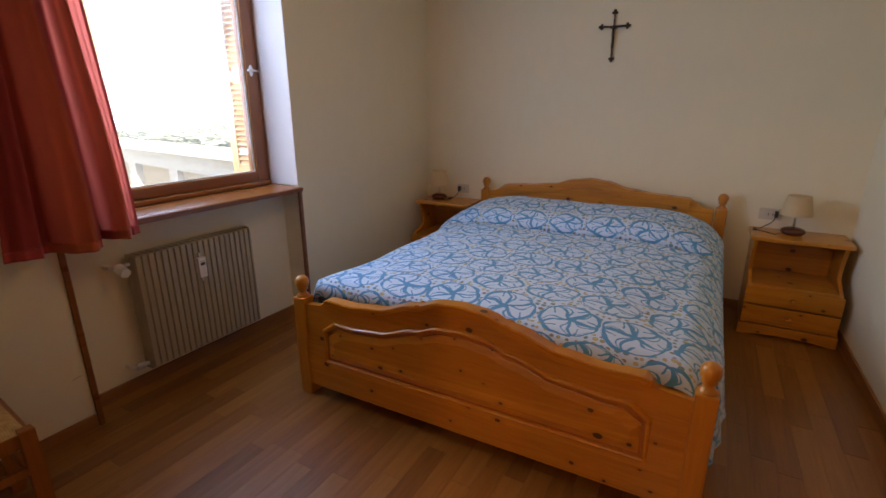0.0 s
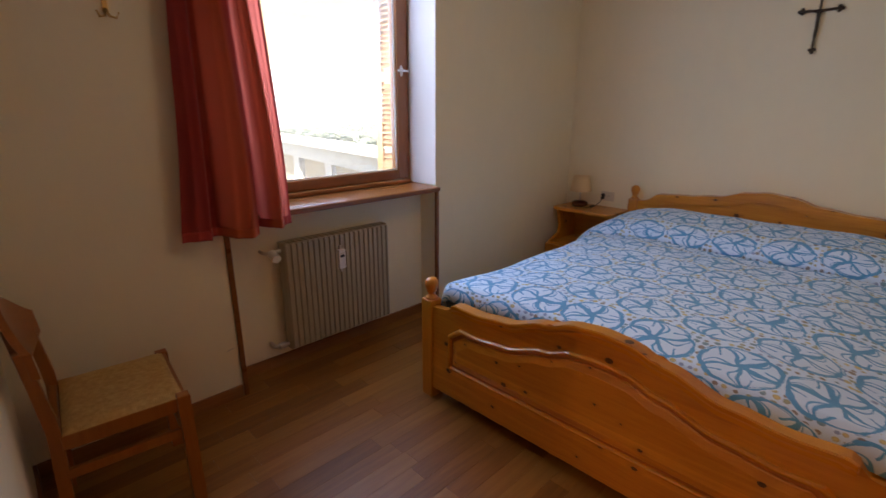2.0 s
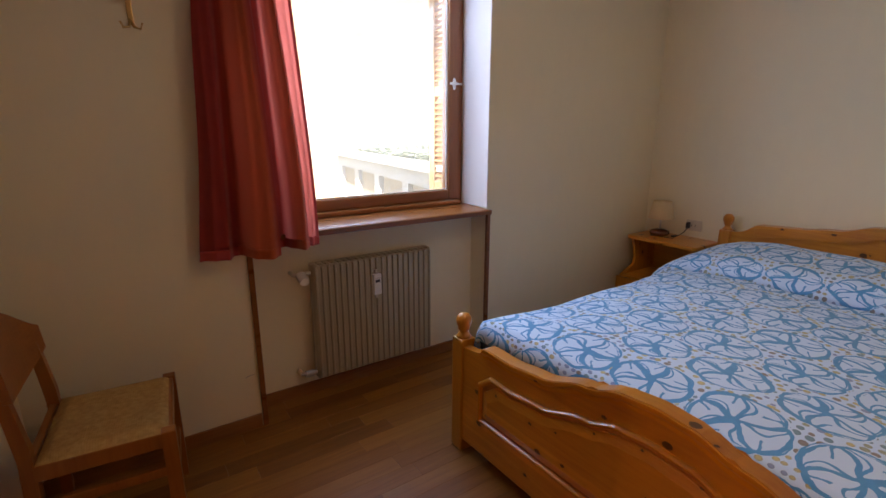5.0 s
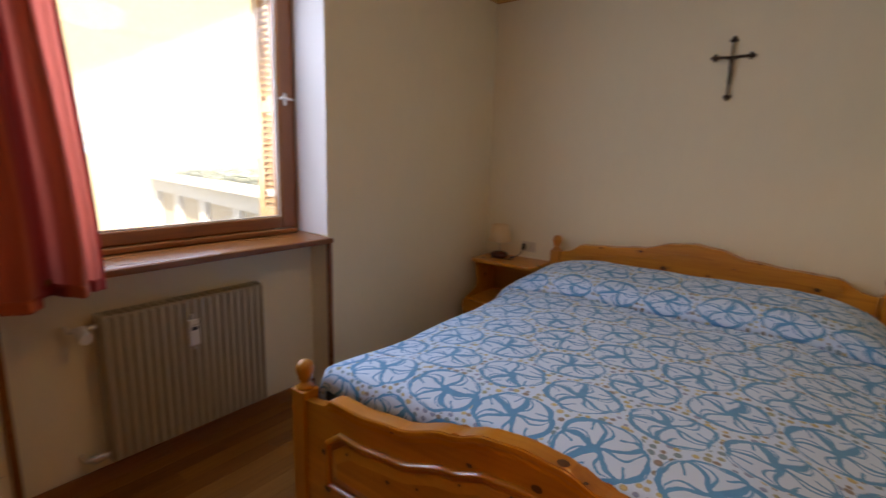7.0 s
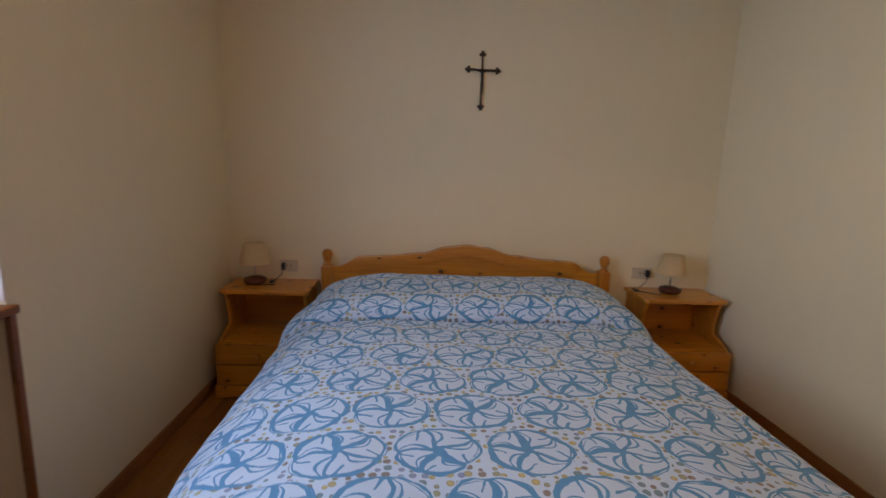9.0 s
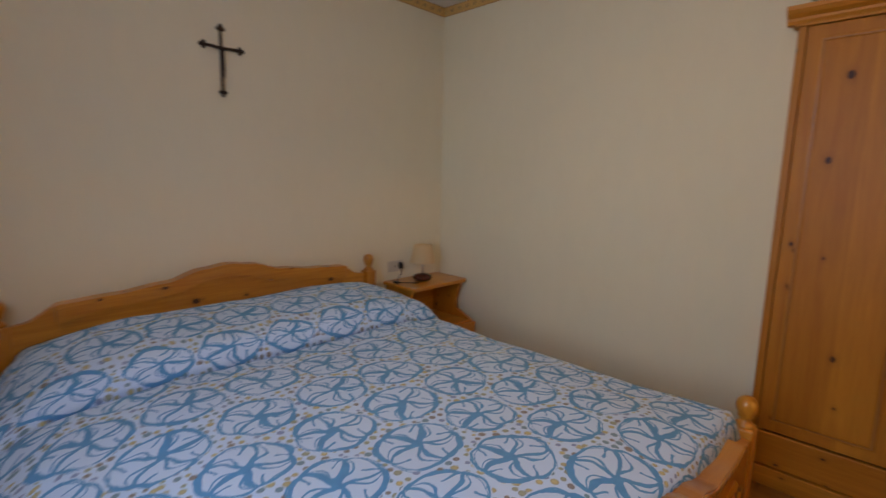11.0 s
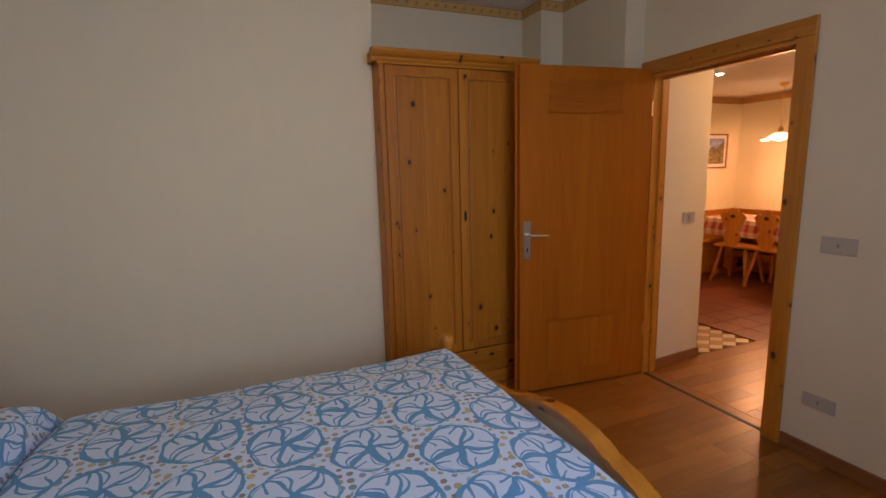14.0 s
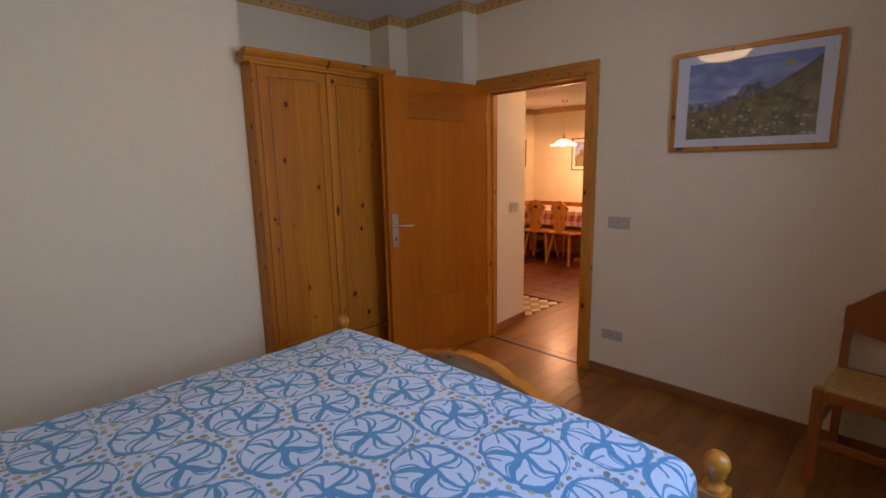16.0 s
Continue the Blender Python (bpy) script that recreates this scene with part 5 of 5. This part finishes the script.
door_part("lever", tube([(-0.006, DW - 0.046, 1.020), (-0.045, DW - 0.046, 1.020), (-0.052, DW - 0.060, 1.020), (-0.050, DW - 0.165, 1.012)], 0.0085, 10), satin_metal, lockplate, "nickel lever handle", smooth=True)
door_part("rosette", tube([(-0.006, DW - 0.046, 1.020), (-0.016, DW - 0.046, 1.020)], 0.017, 14), satin_metal, lockplate)
door_part("keyhole", box(-0.0085, DW - 0.050, 0.915, -0.0068, DW - 0.043, 0.940), black_plastic, lockplate)
for z in (0.28, 1.72):
    door_part("hinge", tube([(0.006, -0.006, z), (0.006, -0.006, z + 0.09)], 0.007, 8), brass, leaf_ob)


# ---- framed picture ----
pic = thing("framed_picture", (1.015, SOUTH, 1.735), "pine-framed mountain meadow photograph behind glass", "picture")
lean = Matrix.Translation((0, SOUTH + 0.004, 1.469)) @ Matrix.Rotation(radians(-0.4), 4, "X") @ Matrix.Translation((0, -SOUTH - 0.004, -1.469))


def picture_part(name, bm, material, label=""):
    bmesh.ops.transform(bm, matrix=lean, verts=bm.verts)
    return part(name, bm, material, pic, label)


PX0, PX1, PZ0, PZ1, FW = 0.643, 1.388, 1.469, 1.999, 0.026
for x0, x1, z0, z1, m_ in ((PX0, PX1, PZ0, PZ0 + FW, pine_x), (PX0, PX1, PZ1 - FW, PZ1, pine_x), (PX0, PX0 + FW, PZ0 + FW, PZ1 - FW, pine_z), (PX1 - FW, PX1, PZ0 + FW, PZ1 - FW, pine_z)):
    picture_part("frame_bar", box(x0, SOUTH + 0.004, z0, x1, SOUTH + 0.020, z1, 0.003), m_)
picture_part("mat_board", box(PX0 + FW, SOUTH + 0.006, PZ0 + FW, PX1 - FW, SOUTH + 0.012, PZ1 - FW), mat_board, "white mat board")
bm = sheet(1, 1, lambda s, t: (1.302 - s * 0.578, SOUTH + 0.0128, 1.536 + t * 0.394), lambda s, t: (s, t))
picture_part("photograph", bm, meadow_photo, "photograph of a mountain meadow with flowers")
g_ob = picture_part("glazing", box(PX0 + FW, SOUTH + 0.015, PZ0 + FW, PX1 - FW, SOUTH + 0.017, PZ1 - FW), pane_glass, "clear picture glass")
g_ob.visible_shadow = False


# ---- ceiling lamp ----
LX, LY = 1.66, -1.93
cl = thing("ceiling_lamp", (LX, LY, CEIL), "round white opal glass ceiling lamp, lit", "ceiling lamp")
part("bowl", lathe([(0.205, 2.375), (0.222, 2.350), (0.210, 2.305), (0.165, 2.262), (0.09, 2.238), (0.01, 2.232)], LX, LY, 36), opal, cl, "white opal glass bowl", smooth=True)
part("rim", lathe([(0.215, 2.392), (0.228, 2.386), (0.228, 2.372), (0.206, 2.3755)], LX, LY, 36), satin_metal, cl)
part("stem", lathe([(0.03, 2.39), (0.012, 2.42), (0.012, 2.57), (0.05, 2.585), (0.05, 2.599)], LX, LY, 18), satin_metal, cl, smooth=True)


# ---- chair with rush seat ----
ch = thing("rush_chair", (0.345, -3.58, 0), "brown wooden chair with a woven rush seat against the wall", "chair")
CF, CB, CX0, CX1 = -3.395, -3.790, 0.140, 0.572
for x in (CX0 + 0.018, CX1 - 0.018):
    part("front_leg", slab([(x - 0.018, CF - 0.042), (x + 0.022, CF - 0.042), (x + 0.022, CF), (x - 0.018, CF)], "z", 0, 0.455, 0.005), chair_z, ch)
for x in (CX0 + 0.030, CX1 - 0.030):
    bm = slab([(CB - 0.018, 0.0), (CB + 0.016, 0.0), (CB + 0.036, 0.40), (CB + 0.034, 0.50), (CB + 0.002, 0.742), (CB - 0.026, 0.742), (CB + 0.000, 0.46)], "x", x - 0.016, x + 0.016, 0.004)
    part("back_post", bm, chair_z, ch)
for x in (CX0 + 0.014, CX1 - 0.036):
    part("seat_rail", box(x - 0.004, CB + 0.03, 0.392, x + 0.026, CF - 0.034, 0.445, 0.004), chair_z, ch)
    part("stretcher", box(x + 0.002, CB + 0.02, 0.285, x + 0.022, CF - 0.030, 0.318, 0.004), chair_z, ch)
part("seat_rail", box(CX0 + 0.036, CF - 0.030, 0.400, CX1 - 0.036, CF - 0.008, 0.450, 0.004), chair_x, ch)
part("seat_rail", box(CX0 + 0.036, CB + 0.008, 0.405, CX1 - 0.036, CB + 0.030, 0.450, 0.004), chair_x, ch)
part("stretcher", box(CX0 + 0.036, CF - 0.026, 0.20, CX1 - 0.036, CF - 0.008, 0.232, 0.004), chair_x, ch)


def seat_place(s, t):
    x = CX0 + 0.012 + s * (CX1 - CX0 - 0.024)
    y = CB + 0.036 + t * (CF - CB - 0.044)
    e = min(s, 1 - s, t, 1 - t)
    return (x, y, 0.446 + 0.016 * smoothstep(0, 0.10, e) - 0.006 * math.exp(-((s - 0.5) ** 2 + (t - 0.5) ** 2) * 8) + 0.0012 * math.sin(s * 190) * (abs(s - 0.5) > abs(t - 0.5)))


seat = part("seat", sheet(48, 44, seat_place), rush, ch, "woven pale rush seat", smooth=True)
seat.modifiers.new("thick", "SOLIDIFY").thickness = 0.012
seat.data.transform(Matrix.Translation((-0.011, 0.0, 0)))
seat.location = (0.011, 0.0, 0)
bm = bmesh.new()
NB = 20
front, rear = [], []
for i in range(NB + 1):
    s = i / NB * 2 - 1
    x = (CX0 + CX1) / 2 + s * 0.204
    bow = -0.046 * (1 - s * s)
    hi = 0.738 + 0.122 * math.cos(s * math.pi / 2) ** 1.2
    lo = 0.655 - 0.062 * math.cos(s * math.pi / 2) ** 0.8
    for k, yy in enumerate((CB + 0.024, CB + 0.002)):
        tilt = -0.10
        (front if k == 0 else rear).append((bm.verts.new((x, yy + bow + tilt * (lo - 0.66), lo)), bm.verts.new((x, yy + bow + tilt * (hi - 0.66), hi))))
for i in range(NB):
    for row in (front, rear):
        bm.faces.new((row[i][0], row[i + 1][0], row[i + 1][1], row[i][1]))
    bm.faces.new((front[i][1], front[i + 1][1], rear[i + 1][1], rear[i][1]))
    bm.faces.new((front[i][0], front[i + 1][0], rear[i + 1][0], rear[i][0]))
for i in (0, NB):
    bm.faces.new((front[i][0], front[i][1], rear[i][1], rear[i][0]))
part("backrest", bm, chair_x, ch, "curved arched wooden backrest")


ch.matrix_world = pose(0.328, -3.568, 0, 0, 0, -5)


# ---- dining corner seen through the doorway ----
dt = thing("dining_table", (4.25, -7.25, 0), "wooden dining table under a checked cloth", "table")
part("tabletop", box(3.55, -7.55, 0.70, 4.75, -6.98, 0.735, 0.006), pine_x, dt)
for x in (3.7, 4.6):
    part("trestle_leg", box(x - 0.04, -7.32, 0.04, x + 0.04, -7.20, 0.70, 0.01), pine_z, dt)
    part("trestle_foot", box(x - 0.04, -7.50, 0.0, x + 0.04, -7.02, 0.06, 0.01), pine_y, dt)
part("stretcher", box(3.74, -7.28, 0.22, 4.56, -7.24, 0.30, 0.006), pine_x, dt)


def cloth_place(s, t):
    x, y = 3.40 + s * 1.50, -7.70 + t * 0.87
    ox = max(3.54 - x, x - 4.76, 0)
    oy = max(-7.56 - y, y + 6.97, 0)
    d = max(ox, oy)
    return (min(max(x, 3.535), 4.765) + 0.01 * math.sin(y * 40) * (d > 0), min(max(y, -7.565), -6.965) + 0.01 * math.sin(x * 35) * (d > 0), 0.741 - min(d * 1.6, 0.22))


tc_ob = part("tablecloth", sheet(60, 40, cloth_place, lambda s, t: (s * 1.5, t * 0.87)), checked)
tagged(tc_ob, "red and white checked tablecloth hanging over the table", "tablecloth")


def alpine_chair(x, y, turn):
    """Farmhouse chair with a carved board back and four splayed legs."""
    c = thing("farmhouse_chair", (0, 0, 0), "honey pine farmhouse chair with a carved board back", "chair", "chairs at the dining table")
    part("seat", slab([(-0.19, -0.20), (0.19, -0.20), (0.21, 0.0), (0.20, 0.19), (-0.20, 0.19), (-0.21, 0.0)], "z", 0.43, 0.46, 0.006), pine_y, c)
    for sx in (-1, 1):
        for sy in (-1, 1):
            bm = tube([(sx * 0.13, sy * 0.12, 0.43), (sx * 0.20, sy * 0.21, 0.0)], 0.019, 8)
            part("leg", bm, pine_z, c)
    half = [(0.055, 0.46), (0.10, 0.55), (0.065, 0.64), (0.12, 0.74), (0.15, 0.80), (0.10, 0.85), (0.065, 0.835), (0.05, 0.88), (0.0, 0.905)]
    outline = half + [(-a, b) for a, b in half[-2::-1]]
    part("backrest", slab(outline, "y", 0.165, 0.187, 0.004), pine_z, c, "carved waisted board back")
    part("grip_hole", slab([(0.03 * math.cos(a), 0.80 + 0.022 * math.sin(a)) for a in [i * math.pi / 6 for i in range(12)]], "y", 0.186, 0.1885), rubber_seal, c, "dark cut-out grip hole")
    c.matrix_world = pose(x, y, 0, 0, 0, turn)
    return c


chair_a = alpine_chair(4.22, -6.88, 8)
copy_thing(chair_a, pose(3.80, -6.90, 0, 0, 0, -6))

bench = thing("corner_bench", (4.9, -7.75, 0), "honey pine corner bench with panelled back", "bench")
part("seat", box(3.2, -7.86, 0.42, 4.60, -7.47, 0.46, 0.006), pine_x, bench)
part("seat", box(4.61, -7.86, 0.42, 5.01, -5.9, 0.46, 0.006), pine_y, bench)
part("base", box(3.2, -7.84, 0.0, 4.58, -7.56, 0.419), pine_x, bench)
part("base", box(4.70, -7.55, 0.0, 5.01, -5.92, 0.419), pine_y, bench)
for k in range(3):
    part("back_panel", box(3.25 + k * 0.58, -7.878, 0.47, 3.80 + k * 0.58, -7.85, 0.76, 0.006), pine_x, bench)
    part("back_panel", box(5.005, -7.80 + k * 0.62, 0.47, 5.032, -7.21 + k * 0.62, 0.76, 0.006), pine_y, bench)
part("back_cap", box(3.2, -7.88, 0.762, 4.98, -7.83, 0.785, 0.005), pine_x, bench)
part("back_cap", box(4.985, -7.83, 0.762, 5.035, -5.9, 0.785, 0.005), pine_y, bench)

pl = thing("pendant_lamp", (4.06, -7.2, 2.30), "frilled cream glass pendant lamp, lit", "pendant lamp")
part("canopy", lathe([(0.05, 2.299), (0.05, 2.285), (0.03, 2.262), (0.006, 2.255)], 4.06, -7.2, 18), brass, pl, smooth=True)
part("cable", tube([(4.06, -7.2, 2.258), (4.06, -7.2, 1.80)], 0.004, 6), brass, pl)
part("holder", lathe([(0.018, 1.81), (0.026, 1.79), (0.026, 1.755), (0.04, 1.748)], 4.06, -7.2, 14), brass, pl, smooth=True)
bm = bmesh.new()
rings = []
for r, z in ((0.035, 1.750), (0.07, 1.738), (0.11, 1.712), (0.145, 1.682), (0.185, 1.664)):
    rings.append([bm.verts.new((4.06 + r * (1 + 0.06 * (r / 0.185) ** 2 * math.sin(8 * a)) * math.cos(a), -7.2 + r * (1 + 0.06 * (r / 0.185) ** 2 * math.sin(8 * a)) * math.sin(a), z + 0.012 * (r / 0.185) ** 2 * math.sin(8 * a))) for a in [2 * math.pi * i / 64 for i in range(64)]])
for a, b in zip(rings, rings[1:]):
    for i in range(64):
        bm.faces.new((a[i], a[(i + 1) % 64], b[(i + 1) % 64], b[i]))
part("shade", bm, warm_opal, pl, "frilled cream glass shade", smooth=True)


def small_picture(axis, u0, u1, z0, z1, at):
    """A small framed print on one of the dining walls."""
    ob = thing("framed_print", (at, u0, z0) if axis == "x" else (u0, at, z0), "small framed mountain print in the dining corner", "picture", "dining corner prints")

    def piece(name, a, b, c, d, lo, hi, m_):
        part(name, box(at - hi, a, c, at - lo, b, d, 0.002) if axis == "x" else box(a, at + lo, c, b, at + hi, d, 0.002), m_, ob)

    for a, b, c, d in ((u0, u1, z0, z0 + 0.018), (u0, u1, z1 - 0.018, z1), (u0, u0 + 0.018, z0 + 0.018, z1 - 0.018), (u1 - 0.018, u1, z0 + 0.018, z1 - 0.018)):
        piece("frame_bar", a, b, c, d, 0.001, 0.02, chair_x)
    piece("mat_board", u0 + 0.018, u1 - 0.018, z0 + 0.018, z1 - 0.018, 0.001, 0.008, mat_board)
    if axis == "x":
        bm = sheet(1, 1, lambda s, t: (at - 0.0095, u1 - 0.06 - s * (u1 - u0 - 0.12), z0 + 0.06 + t * (z1 - z0 - 0.12)))
    else:
        bm = sheet(1, 1, lambda s, t: (u1 - 0.06 - s * (u1 - u0 - 0.12), at + 0.0095, z0 + 0.06 + t * (z1 - z0 - 0.12)))
    part("print", bm, meadow_photo, ob)


small_picture("x", -7.66, -7.06, 1.35, 1.81, 5.05)
small_picture("y", 4.02, 4.32, 1.29, 1.79, -7.9)

sp = thing("spotlight", (3.87, -5.89, 2.30), "small round ceiling spotlight, lit", "spotlight")
part("ring", lathe([(0.045, 2.299), (0.05, 2.292), (0.036, 2.288)], 3.87, -5.89, 20), satin_metal, sp)
part("bulb", lathe([(0.034, 2.287), (0.028, 2.278), (0.002, 2.274)], 3.87, -5.89, 16), spot_glow, sp, smooth=True)
wall_plate("light_switch", 2.796, -4.280, 1.052, 0.115, 0.075, "w", "grey-beige light switch on the hall wall", "switch", 1, grey_plastic)


# ---- outside the window ----
structure("ground", slab([(-900, -900), (-0.42, -900), (-0.42, 900), (-900, 900)], "z", -3.3, -3.0), grass, "pale grass and gravel ground outside", "ground")
A, B = Vector((-15.0, 3.55, 0)), Vector((-6.6, 2.30, 0))
along = (B - A).normalized()
back = Vector((along.y, -along.x, 0)) * -1


def wall_piece(s0, s1, d0, d1, z0, z1):
    """A block along the outbuilding's front: s runs along it, d behind it."""
    pts = [A + along * s + back * d for s, d in ((s0, d0), (s1, d0), (s1, d1), (s0, d1))]
    return slab([(p.x, p.y) for p in pts], "z", z0, z1)


out = thing("outbuilding", (-11, 3, -3.0), "low white outbuilding with columns and brown panels", "outbuilding")
part("fascia", wall_piece(0, 11.3, -0.1, 0.25, 0.12, 0.52), concrete, out)
part("roof", wall_piece(-0.3, 11.6, -0.35, 5.5, 0.521, 0.62), concrete, out)
for s in (0.05, 2.20, 4.35, 6.65, 8.75, 10.8):
    part("column", wall_piece(s, s + 0.42, -0.06, 0.24, -3.0, 0.119), concrete, out)
for s in (0.48, 2.63, 4.90, 7.08, 9.18):
    part("panel", wall_piece(s - 0.02, s + 1.86, 0.06, 0.14, -3.0, 0.119), brown_panel, out)
rng = random.Random(4)
verts, faces = [], []
for k in range(24000):
    p = A + along * rng.uniform(0.2, 11.2) + back * rng.uniform(0.5, 2.6)
    h = 0.62 + rng.random() * (0.24 + 0.13 * math.sin(p.x * 1.9) + 0.07 * math.sin(p.x * 5.3))
    d, u = Vector((rng.uniform(-1, 1), rng.uniform(-1, 1), rng.uniform(-0.15, 0.15))).normalized() * 0.075, Vector((rng.uniform(-1, 1), rng.uniform(-1, 1), rng.uniform(-0.15, 0.15))).normalized() * 0.045
    q = Vector((p.x, p.y, max(h, 0.63)))
    n0 = len(verts)
    verts += [q - d, q + u, q + d, q - u]
    faces.append((n0, n0 + 1, n0 + 2, n0 + 3))
me = bpy.data.meshes.new("hedge")
me.from_pydata(verts, [], faces)
me.materials.append(leaf)
tagged(new("hedge", me), "low green planting on the outbuilding roof", "hedge", "", "stuff")

nb = thing("neighbour_house", (-26, 6, -3.0), "pale yellow rendered neighbour house with a light eave", "house")
part("wall", box(-34, -14, -3.0, -24, 30, 13.4), facade_paint, nb)
part("roof", slab([(-35, 13.2), (-22.4, 12.0), (-22.4, 12.3), (-35, 16.9)], "y", -15, 31), concrete, nb)


# ---- floor pieces, last ----
def plank_mesh(w, l, h=0.012):
    bm = box(-w / 2 + 0.0003, -l / 2 + 0.0003, -h, w / 2 - 0.0003, l / 2 - 0.0003, 0.0)
    top = [e for e in bm.edges if all(abs(v.co.z) < 1e-6 for v in e.verts)]
    bmesh.ops.bevel(bm, geom=top, offset=0.0005, segments=1, affect="EDGES")
    me = bpy.data.meshes.new("plank")
    bm.to_mesh(me)
    bm.free()
    me.materials.append(parquet)
    return me


def lay_planks(floor_ob, x0, x1, y0, y1, width, length, seed, joined_after=300):
    """Strip parquet along y in staggered rows; each strip is a piece of its own."""
    r, cache = random.Random(seed), {}
    n = int(round((x1 - x0) / width))
    w = (x1 - x0) / n
    for i in range(n):
        y = y0 - r.uniform(0, length)
        while y < y1:
            a, b = max(y, y0), min(y + length, y1)
            y += length
            if b - a < 0.02:
                continue
            key = round(b - a, 2)
            if key not in cache:
                cache[key] = plank_mesh(w, b - a)
            ob = new("plank", cache[key])
            ob.location = (x0 + (i + 0.5) * w, (a + b) / 2, r.uniform(-0.0004, 0.0003))
            ob.parent = floor_ob


lay_planks(bpy.data.objects["floor"], -0.155, 3.73, -3.98, 0.0, 0.089, 0.62, 3)
lay_planks(bpy.data.objects["floor_hall"], 0.8, 2.81, -7.9, -3.982, 0.120, 0.90, 5)

hall = bpy.data.objects["floor_hall"]
for i in range(9):
    for j in range(4):
        cx, cy = 2.81 + 0.115 * (i + 0.5), -4.53 - 0.15 * (j + 0.5)
        for dx, m_, nm in ((0.0, tile_pale, "tile"), (0.0575, tile_rust, "tile")):
            yy = cy - (0.075 if dx else 0)
            bm = slab([(cx + dx - 0.055, yy), (cx + dx, yy - 0.072), (cx + dx + 0.055, yy), (cx + dx, yy + 0.072)], "z", -0.012, -0.001)
            if yy - 0.072 < -5.14 or yy + 0.072 > -4.53 or cx + dx - 0.055 < 2.81:
                continue
            part(nm, bm, m_, hall)
for i in range(10):
    for j in range(12):
        x, y = 2.81 + i * 0.225, -7.9 + j * 0.23
        if x + 0.22 < 5.06 and y + 0.226 < -5.13:
            part("tile", box(x + 0.002, y + 0.002, -0.012, x + 0.223, y + 0.228, -0.001), terracotta, hall)
